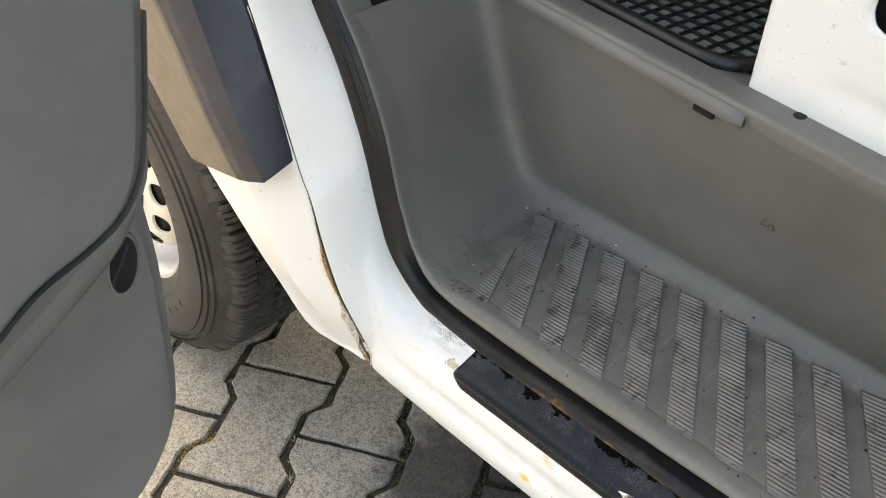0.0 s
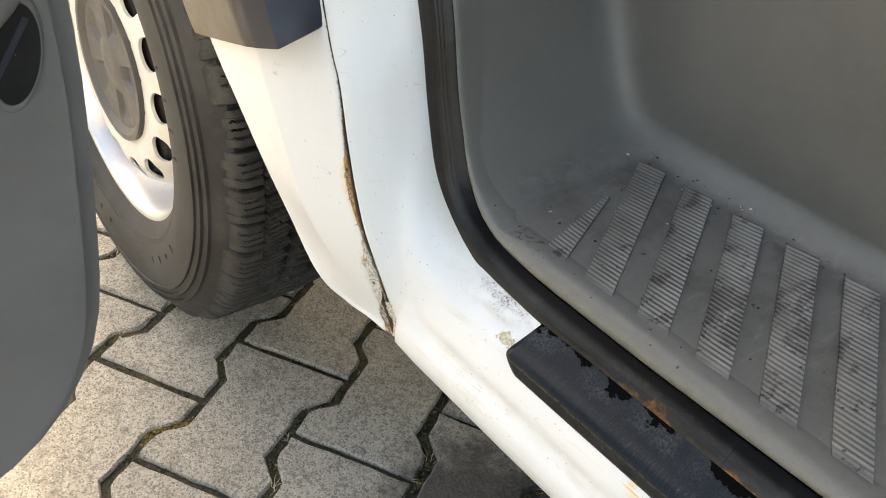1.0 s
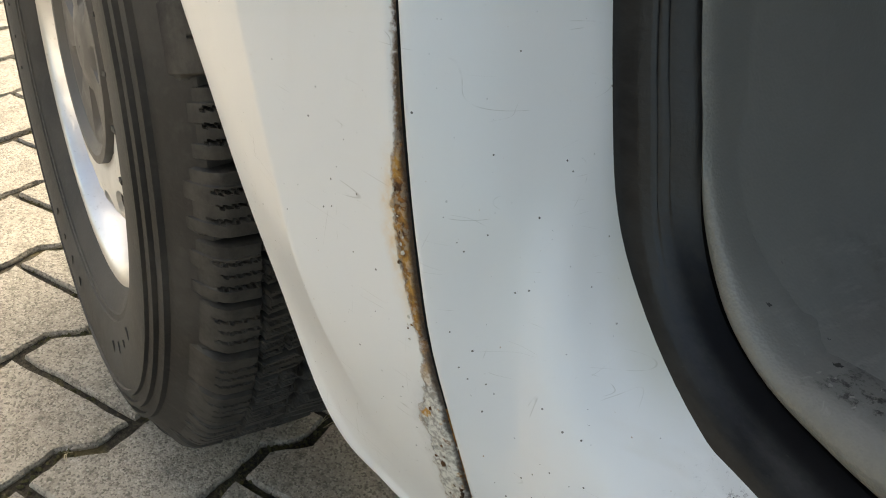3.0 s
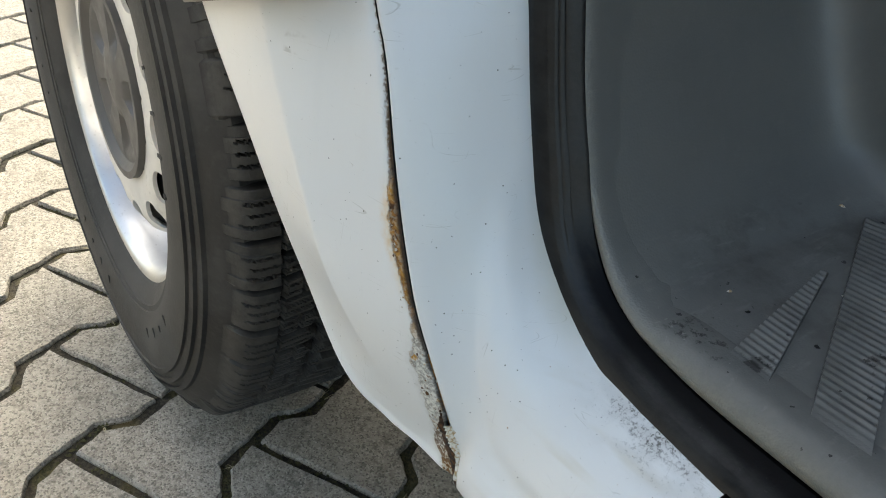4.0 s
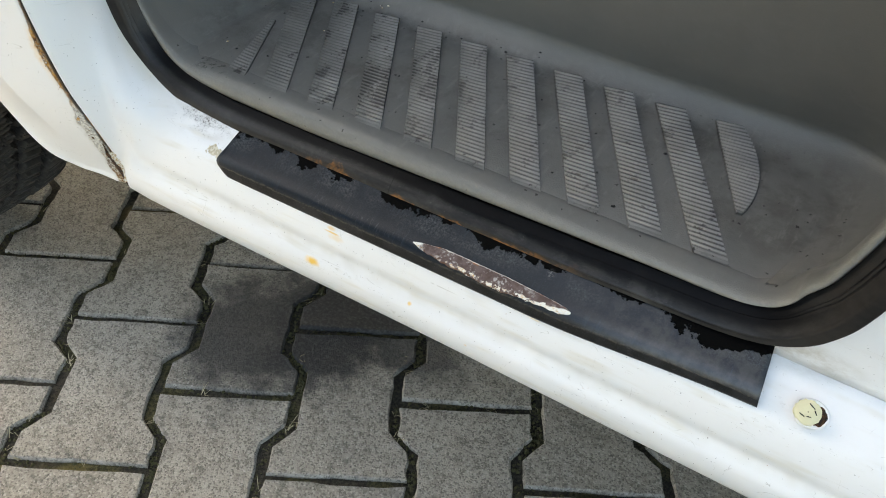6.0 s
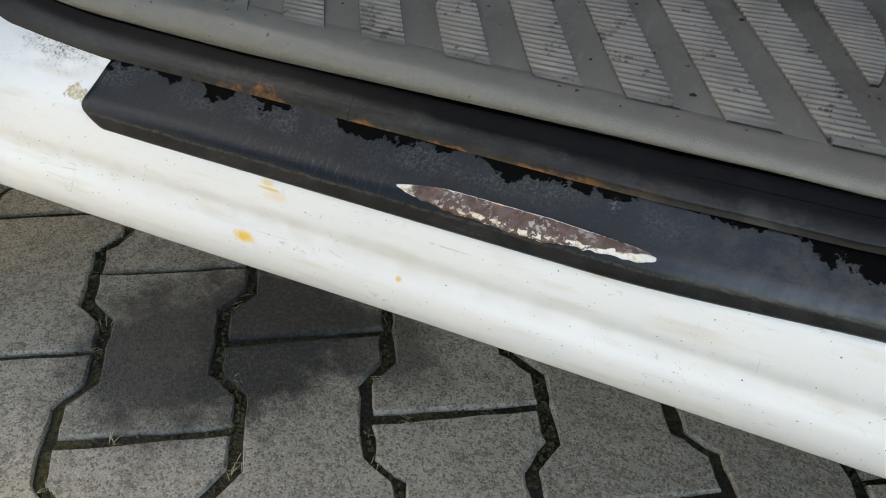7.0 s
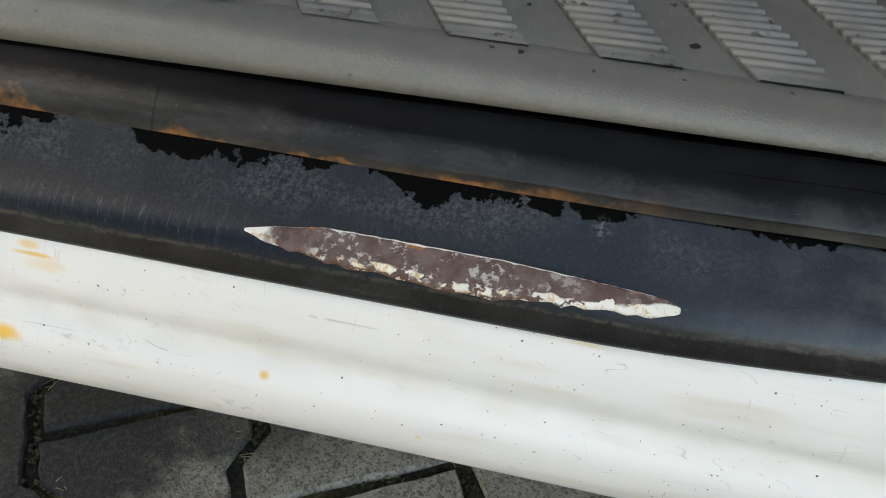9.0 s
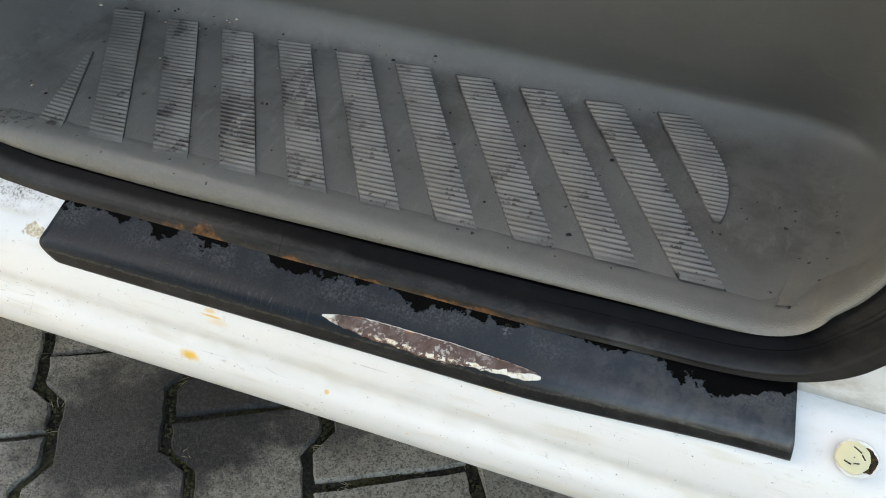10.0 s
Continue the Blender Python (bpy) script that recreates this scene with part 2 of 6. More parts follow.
def plastic_material(name, dark, light, rough=0.5, grain=1500.0, dust=0.3, specks=True):
    k = Mat(name, rough=rough)
    broad, mid = k.noise(9.0, 5.0), k.noise(45.0, 6.0)
    base = k.mix(k.step(broad, 0.3, 0.7), dark, light)
    base = k.mix(k.math("MULTIPLY", k.step(mid, 0.45, 0.75), dust), base, tuple(min(1.0, c * 1.7 + 0.02) for c in light))
    if specks:
        chips = k.cells(120.0)
        dot = k.math("MULTIPLY", k.math("LESS_THAN", chips["Distance"], k.math("MULTIPLY", k.split(chips["Color"])[1], 0.10)), k.step(k.split(chips["Color"])[0], 0.86, 0.87))
        base = k.mix(dot, base, (0.015, 0.014, 0.013))
    pits = k.cells(grain)["Distance"]
    return k.done(base, k.step(mid, 0.3, 0.7, (rough - 0.06, rough + 0.1)), pits, depth=0.0003, strength=0.12)


def step_material(name, ribbed=False, rim=False):
    """Grey moulded step: grain, trodden dirt on the tread, scuffs."""
    k = Mat(name, rough=0.5, spec=0.5)
    x, y, z = k.split(k.where)
    broad, mid, fine = k.noise(8.0, 5.0), k.noise(38.0, 6.0), k.noise(300.0, 4.0)
    base = k.mix(k.step(broad, 0.3, 0.7), (0.118, 0.117, 0.109), (0.146, 0.143, 0.132))
    floor = k.step(z, 0.453, 0.466, (1, 0))
    trod = k.math("MULTIPLY", k.math("MULTIPLY", floor, k.step(k.noise(30.0, 8.0, 0.72), 0.42, 0.66)), k.step(y, 0.520, 0.575))
    base = k.mix(k.math("MULTIPLY", trod, 0.58), base, (0.055, 0.051, 0.044))
    rub = k.math("MULTIPLY", k.step(k.noise(150.0, 5.0, 0.65, stretch=(1.0, 0.25, 1.0)), 0.56, 0.70), floor)
    base = k.mix(k.math("MULTIPLY", rub, 0.35), base, (0.23, 0.225, 0.205))
    dust = k.math("MULTIPLY", k.step(k.noise(160.0, 6.0, 0.65), 0.45, 0.75), 0.2)
    base = k.mix(dust, base, (0.165, 0.16, 0.147))
    # pale dust trodden over the front of the floor
    front = k.math("MULTIPLY", k.math("MULTIPLY", floor, k.step(y, 0.515, 0.565, (1, 0))), k.step(k.noise(90.0, 6.0, 0.7), 0.3, 0.7, (0.15, 0.5)))
    base = k.mix(front, base, (0.175, 0.172, 0.157))
    if ribbed:
        # sheen put into the colour: bars turn paler towards the rear
        base = k.mix(k.step(x, -0.52, -0.40, (0.22, 0.64)), base, k.mix(k.step(mid, 0.35, 0.65), (0.140, 0.139, 0.132), (0.235, 0.232, 0.219)))
        # darker low between the ribs, by height above the floor
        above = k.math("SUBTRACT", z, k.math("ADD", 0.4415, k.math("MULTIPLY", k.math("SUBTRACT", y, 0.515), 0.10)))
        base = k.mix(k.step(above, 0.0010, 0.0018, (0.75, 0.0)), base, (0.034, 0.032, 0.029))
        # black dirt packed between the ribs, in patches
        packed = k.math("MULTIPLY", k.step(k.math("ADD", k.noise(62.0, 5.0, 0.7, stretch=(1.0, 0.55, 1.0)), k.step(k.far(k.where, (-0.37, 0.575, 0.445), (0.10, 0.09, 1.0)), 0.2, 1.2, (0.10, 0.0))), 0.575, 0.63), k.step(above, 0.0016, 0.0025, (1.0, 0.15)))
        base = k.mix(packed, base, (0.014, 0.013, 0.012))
    blots = k.cells(210.0)
    dot = k.math("MULTIPLY", k.math("LESS_THAN", k.math("ADD", blots["Distance"], k.math("MULTIPLY", k.math("SUBTRACT", k.noise(700.0, 3.0), 0.5), 0.8)), k.math("MULTIPLY", k.math("POWER", k.split(blots["Color"])[1], 2.0), 0.30)), k.step(k.split(blots["Color"])[0], 0.87, 0.88))
    base = k.mix(k.math("MULTIPLY", dot, k.step(z, 0.452, 0.460, (1, 0))), base, (0.016, 0.015, 0.013))
    # black grime worked into the foot of the front wall, with pale scratches beside it
    foot = k.step(k.far(k.where, (-0.522, 0.514, 0.447), (0.040, 0.022, 0.016)), 0.2, 1.0, (1, 0))
    grime = k.step(k.math("ADD", k.noise(150.0, 8.0, 0.72), k.math("MULTIPLY", foot, 0.10)), 0.60, 0.70)
    base = k.mix(k.math("MULTIPLY", grime, foot), base, (0.020, 0.018, 0.016))
    pale = k.step(k.noise(230.0, 4.0, stretch=(1.0, 1.0, 0.3), warp=1.5), 0.66, 0.70)
    base = k.mix(k.math("MULTIPLY", pale, k.math("MULTIPLY", foot, 0.6)), base, (0.34, 0.33, 0.30))
    if rim:
        # dirt bristling inside the rim's edge, and a chafed pale crest
        u, v, _ = k.split(k.uv)
        bristle = k.noise(330.0, 6.0, 0.75)
        seam = k.math("MULTIPLY", k.step(k.math("ADD", v, k.math("MULTIPLY", k.math("SUBTRACT", bristle, 0.5), 0.5)), 0.74, 0.86), k.math("MULTIPLY", k.step(x, -0.50, -0.42, (1, 0)), k.step(z, 0.47, 0.51, (1, 0))))
        base = k.mix(k.math("MULTIPLY", seam, k.step(k.noise(60.0, 5.0), 0.46, 0.60)), base, (0.026, 0.024, 0.021))
        chafe = k.math("MULTIPLY", k.step(v, 0.05, 0.13), k.math("MULTIPLY", k.step(v, 0.22, 0.46, (1, 0)), k.step(k.noise(420.0, 6.0, 0.75), 0.30, 0.66, (0.5, 1.0))))
        base = k.mix(k.math("MULTIPLY", chafe, 0.75), base, (0.23, 0.222, 0.190))
    # gum-like blot on the riser, and a speck on the front wall
    blot = k.math("MULTIPLY", k.step(k.far(k.where, (-0.282, 0.658, 0.591), (0.012, 0.02, 0.009)), 0.5, 1.0, (1, 0)), k.step(k.noise(330.0, 3.0), 0.46, 0.56))
    base = k.mix(blot, base, (0.04, 0.035, 0.03))
    scuff = k.math("MULTIPLY", k.step(k.noise(26.0, 3.0, warp=3.0), 0.63, 0.66), 0.25)
    base = k.mix(scuff, base, (0.15, 0.147, 0.138))
    pits = k.cells(720.0)["Distance"]
    if rim:
        pits = k.math("MULTIPLY", k.cells(900.0)["Distance"], k.step(k.split(k.uv)[1], 0.32, 0.44, (6.0, 0.7)))
    return k.done(base, k.step(mid, 0.3, 0.7, (0.36, 0.50)), k.math("ADD", pits, k.math("MULTIPLY", fine, 0.6)), depth=0.0006, strength=0.16)


def strip_material(name):
    """Dark glossy film, dulled by dust but for ragged bare black islands below the seal."""
    k = Mat(name, rough=0.35, spec=0.3)
    u, v, _ = k.split(k.uv)  # u along the sill, v up the profile in metres
    fine, mid = k.noise(420.0, 4.0), k.noise(46.0, 10.0, 0.62)
    dusty = k.mix(k.step(k.noise(620.0, 7.0, 0.8), 0.40, 0.68), (0.005, 0.009, 0.014), (0.070, 0.079, 0.088))
    streak = k.noise(160.0, 3.0, stretch=(2.5, 0.25, 0.25))
    clean = k.mix(k.step(streak, 0.55, 0.8), (0.003, 0.008, 0.015), (0.010, 0.022, 0.036))
    shelf = k.math("MULTIPLY", k.step(k.math("ADD", v, k.math("MULTIPLY", k.math("SUBTRACT", k.noise(60.0, 6.0, 0.65), 0.5), 0.02)), 0.022, 0.036), k.step(k.noise(17.0, 5.0), 0.36, 0.60))
    base = k.mix(shelf, clean, dusty)
    # bare islands: the dark reflection of seal and van is put in as black
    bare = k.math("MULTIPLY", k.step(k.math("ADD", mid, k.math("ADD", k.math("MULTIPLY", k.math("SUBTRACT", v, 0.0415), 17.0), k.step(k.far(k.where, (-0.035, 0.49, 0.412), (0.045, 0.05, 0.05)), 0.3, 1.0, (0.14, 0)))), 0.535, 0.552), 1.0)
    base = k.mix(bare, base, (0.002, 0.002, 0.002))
    film = k.math("MULTIPLY", k.step(u, -0.16, -0.03), k.step(k.noise(90.0, 6.0, 0.65), 0.36, 0.66))
    base = k.mix(k.math("MULTIPLY", k.math("MULTIPLY", film, k.math("SUBTRACT", 1.0, bare)), 0.7), base, (0.055, 0.055, 0.053))
    chalk = k.math("MULTIPLY", k.step(k.far(k.where, (-0.155, 0.486, 0.406), (0.0045, 0.02, 0.003)), 0.1, 1.0, (0.7, 0)), k.step(k.noise(420.0, 5.0, 0.7), 0.46, 0.6))
    base = k.mix(chalk, base, (0.17, 0.17, 0.17))
    # short pale scratches combed across the fold
    comb = k.math("MULTIPLY", k.step(k.noise(640.0, 6.0, 0.75, stretch=(1.6, 0.16, 0.16), warp=0.8), 0.53, 0.66), k.math("MULTIPLY", k.step(v, 0.010, 0.014), k.math("MULTIPLY", k.step(v, 0.018, 0.025, (1, 0)), k.math("MULTIPLY", k.step(k.noise(25.0, 3.0), 0.40, 0.6), k.step(u, -0.27, -0.22, (1, 0))))))
    base = k.mix(k.math("MULTIPLY", comb, 0.60), base, (0.070, 0.088, 0.105))
    crack = k.math("MULTIPLY", k.step(k.math("ABSOLUTE", k.math("SUBTRACT", k.math("ADD", v, k.math("MULTIPLY", k.math("SUBTRACT", k.noise(70.0, 4.0), 0.5), 0.004)), 0.0100)), 0.0002, 0.0013, (1, 0)), k.step(k.noise(260.0, 6.0, 0.75), 0.40, 0.60))
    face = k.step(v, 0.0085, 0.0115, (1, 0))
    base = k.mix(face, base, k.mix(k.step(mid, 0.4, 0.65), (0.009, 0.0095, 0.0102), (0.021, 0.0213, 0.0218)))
    grain = k.noise(900.0, 6.0, 0.75)
    base = k.mix(k.math("MULTIPLY", k.step(grain, 0.52, 0.70), k.blend(bare, 0.42, 0.0)), base, (0.050, 0.062, 0.075))
    scrape = k.math("MULTIPLY", k.math("MULTIPLY", k.step(k.noise(120.0, 6.0, 0.75, stretch=(0.35, 1.0, 1.0)), 0.60, 0.66), face), 0.5)
    base = k.mix(scrape, base, (0.075, 0.072, 0.066))
    base = k.mix(k.math("MULTIPLY", crack, 0.7), base, (0.075, 0.066, 0.050))
    k.put(k.b.inputs["Specular IOR Level"], k.blend(bare, k.blend(k.step(v, 0.016, 0.028), k.blend(k.step(v, 0.008, 0.012), 0.18, k.step(u, -0.17, -0.06, (0.30, 0.95))), k.step(u, -0.30, -0.10, (0.20, 0.42))), 0.04))
    rough = k.blend(bare, k.blend(shelf, 0.34, 0.5), 0.75)
    rough = k.blend(face, rough, 0.36)
    return k.done(base, rough, k.math("ADD", k.math("ADD", fine, k.math("MULTIPLY", k.noise(1500.0, 3.0), 0.8)), k.math("ADD", k.math("MULTIPLY", bare, -1.2), k.math("MULTIPLY", crack, 1.5))), depth=0.0004, strength=0.45)


def scar_material(name):
    """Film worn through: brown primer and steel, white paint left at the rim. u, v run 0..1 over the scar."""
    k = Mat(name, rough=0.75)
    u, v, w = k.split(k.uv)
    n1, n2 = k.noise(420.0, 6.0, 0.7), k.noise(190.0, 6.0, 0.65)
    brown = k.mix(k.step(n2, 0.35, 0.65), (0.085, 0.050, 0.042), (0.15, 0.105, 0.095))
    grey = k.math("MULTIPLY", k.step(k.math("ADD", k.math("MULTIPLY", n1, 0.7), k.math("MULTIPLY", k.noise(85.0, 3.0), 0.45)), 0.62, 0.66), k.math("MULTIPLY", k.step(u, 0.12, 0.25), k.step(u, 0.60, 0.82, (1, 0.35))))
    base = k.mix(grey, brown, (0.42, 0.39, 0.37))
    # rim: distance from the outline, 0 at the edge, 1 in the middle
    rag = k.math("MULTIPLY", k.math("SUBTRACT", n2, 0.5), 0.9)
    upper = k.step(k.math("ADD", v, k.math("MULTIPLY", rag, 0.25)), 0.905, 0.925)
    orange = k.step(k.math("ADD", v, rag), 0.86, 0.98)
    base = k.mix(k.math("MULTIPLY", orange, k.step(k.noise(90.0, 3.0), 0.45, 0.6)), base, (0.36, 0.13, 0.03))
    band = k.step(k.math("ABSOLUTE", k.math("SUBTRACT", k.math("ADD", v, k.math("MULTIPLY", rag, 0.25)), 0.20)), 0.07, 0.11, (1, 0))
    chips = k.math("MULTIPLY", band, k.math("MULTIPLY", k.step(k.noise(135.0, 3.0, 0.6), 0.47, 0.50), k.step(u, 0.12, 0.25)))
    lower = k.math("MAXIMUM", chips, k.step(k.math("ADD", k.math("SUBTRACT", v, k.math("MULTIPLY", k.step(u, 0.55, 0.95), 0.42)), k.math("MULTIPLY", rag, 1.3)), -0.06, -0.02, (1, 0)))
    base = k.mix(k.step(k.math("ADD", v, rag), 0.08, 0.20, (0.8, 0)), base, (0.13, 0.055, 0.026))
    tip = k.math("MAXIMUM", k.step(k.math("ADD", u, k.math("MULTIPLY", rag, 0.12)), 0.05, 0.08, (1, 0)), k.step(k.math("ADD", k.math("ADD", u, k.math("MULTIPLY", rag, 0.10)), k.math("MULTIPLY", v, -0.20)), 0.80, 0.83))
    white = k.math("MAXIMUM", k.math("MAXIMUM", k.math("MULTIPLY", upper, k.step(k.noise(110.0, 3.0), 0.36, 0.44)), lower), tip)
    base = k.mix(white, base, k.mix(k.step(k.math("ADD", n1, k.step(v, 0.5, 0.7, (0.0, -0.1))), 0.47, 0.66), (0.80, 0.78, 0.71), (0.60, 0.37, 0.12)))
    return k.done(base, k.blend(white, 0.8, 0.4), k.math("ADD", n1, k.math("MULTIPLY", white, 0.8)), depth=0.0008, strength=0.6)


def rubber_material(name, seal=False):
    k = Mat(name, rough=0.4, spec=0.42)
    fine, mid = k.noise(500.0, 4.0), k.noise(150.0, 7.0, 0.68, stretch=(0.4, 1.0, 1.0))
    base = k.mix(k.step(mid, 0.35, 0.7), (0.007, 0.007, 0.008), (0.016, 0.0157, 0.0152))
    if seal:
        u, v, _ = k.split(k.uv)
        x, y, z = k.split(k.where)
        # dust drawn out along the rubber, and a paler worn lip
        sill = k.math("MULTIPLY", k.step(z, 0.425, 0.44, (1, 0.08)), k.math("MULTIPLY", k.step(x, -0.10, 0.0, (1, 0.25)), k.step(x, -0.46, -0.34, (0.3, 1))))
        scuff = k.math("MULTIPLY", k.step(k.noise(95.0, 9.0, 0.76, stretch=(0.35, 1.0, 1.0)), 0.42, 0.68), sill)
        base = k.mix(k.math("MULTIPLY", scuff, 0.5), base, (0.054, 0.053, 0.049))
        blot = k.math("MULTIPLY", k.step(k.noise(38.0, 6.0, 0.65), 0.50, 0.66), sill)
        base = k.mix(k.math("MULTIPLY", blot, 0.42), base, (0.070, 0.069, 0.065))
        flecks = k.math("MULTIPLY", k.step(k.noise(700.0, 5.0, 0.7, stretch=(0.5, 1.0, 1.0)), 0.62, 0.72), sill)
        base = k.mix(k.math("MULTIPLY", flecks, 0.6), base, (0.11, 0.105, 0.095))
        face = k.math("MULTIPLY", k.math("MULTIPLY", k.step(v, 0.73, 0.775), sill), k.step(k.noise(340.0, 8.0, 0.8), 0.34, 0.66))
        base = k.mix(k.math("MULTIPLY", face, 0.36), base, (0.047, 0.047, 0.044))
        # shade on the inner slope put into the colour: near-black towards the rim
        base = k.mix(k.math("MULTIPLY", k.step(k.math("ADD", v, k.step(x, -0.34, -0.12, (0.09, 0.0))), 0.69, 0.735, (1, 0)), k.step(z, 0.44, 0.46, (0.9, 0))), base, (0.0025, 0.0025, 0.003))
        worn = k.math("MULTIPLY", k.step(k.math("ABSOLUTE", k.math("SUBTRACT", v, 0.930)), 0.002, 0.008, (1, 0)), k.math("MULTIPLY", sill, k.step(k.noise(220.0, 5.0), 0.42, 0.62)))
        base = k.mix(k.math("MULTIPLY", worn, 0.8), base, (0.19, 0.175, 0.145))
        span = k.math("MULTIPLY", k.step(x, -0.42, -0.37), k.step(x, -0.21, -0.12, (1, 0)))
        patch = k.math("ADD", k.noise(60.0, 5.0, 0.6, stretch=(0.8, 1.0, 1.0)), k.math("MULTIPLY", k.noise(30.0, 2.0), 0.85))
        ring = k.math("ADD", k.math("MULTIPLY", k.math("ABSOLUTE", k.math("SUBTRACT", v, 0.905)), -1.7), patch)
        stain = k.math("MULTIPLY", k.math("MULTIPLY", k.step(ring, 0.72, 0.86), span), k.step(k.noise(420.0, 5.0, 0.7), 0.30, 0.55, (0.45, 1.0)))
        base = k.mix(k.step(k.math("ABSOLUTE", k.math("SUBTRACT", x, -0.3100)), 0.0002, 0.0007, (0.8, 0)), base, (0.003, 0.003, 0.003))
        base = k.mix(k.math("MULTIPLY", stain, 0.60), base, k.mix(k.step(k.noise(160.0, 5.0), 0.36, 0.60), (0.085, 0.042, 0.016), (0.42, 0.165, 0.030)))
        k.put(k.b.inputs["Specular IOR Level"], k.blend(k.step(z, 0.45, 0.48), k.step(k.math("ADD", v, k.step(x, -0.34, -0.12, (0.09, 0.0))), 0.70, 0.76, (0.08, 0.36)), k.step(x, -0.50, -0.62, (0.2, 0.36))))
    return k.done(base, k.step(mid, 0.3, 0.7, (0.30, 0.46)), fine, depth=0.0005, strength=0.3)


def tyre_material(name, dust=1.0, worn=False):
    k = Mat(name, rough=0.75)
    mid, fine = k.noise(16.0, 6.0, 0.6), k.noise(300.0, 5.0)
    base = k.mix(k.step(mid, 0.35, 0.7), (0.006 + 0.004 * dust, 0.006 + 0.004 * dust, 0.0062 + 0.004 * dust), tuple(c * (0.2 + 0.8 * dust) for c in (0.046, 0.0440, 0.0415)))
    base = k.mix(k.math("MULTIPLY", k.step(k.noise(110.0, 5.0), 0.5, 0.75), 0.35 * dust), base, (0.050, 0.048, 0.045))
    if worn:
        # road dust on the running faces, near-black down in the grooves
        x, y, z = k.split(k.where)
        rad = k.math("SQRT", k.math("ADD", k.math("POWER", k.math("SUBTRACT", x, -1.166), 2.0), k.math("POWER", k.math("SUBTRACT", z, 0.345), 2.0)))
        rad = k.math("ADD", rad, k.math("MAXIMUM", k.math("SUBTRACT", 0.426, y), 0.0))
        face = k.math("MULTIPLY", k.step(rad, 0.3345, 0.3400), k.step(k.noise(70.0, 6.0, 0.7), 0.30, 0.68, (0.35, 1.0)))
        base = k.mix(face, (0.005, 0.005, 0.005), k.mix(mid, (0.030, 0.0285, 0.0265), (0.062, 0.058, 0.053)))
    return k.done(base, k.step(mid, 0.3, 0.7, (0.6, 0.85)), fine, depth=0.001, strength=0.35)


def metal_material(name, colour, rough, metal):
    k = Mat(name, rough=rough, metal=metal)
    mid, fine = k.noise(26.0, 5.0), k.noise(350.0, 3.0)
    base = k.mix(k.step(mid, 0.4, 0.75), colour, tuple(c * 0.88 for c in colour))
    base = k.mix(k.math("MULTIPLY", k.step(k.noise(190.0, 6.0), 0.60, 0.72), 0.25), base, (0.16, 0.13, 0.10))
    return k.done(base, k.step(mid, 0.3, 0.75, (rough, rough + 0.18)), fine, depth=0.0003, strength=0.1)


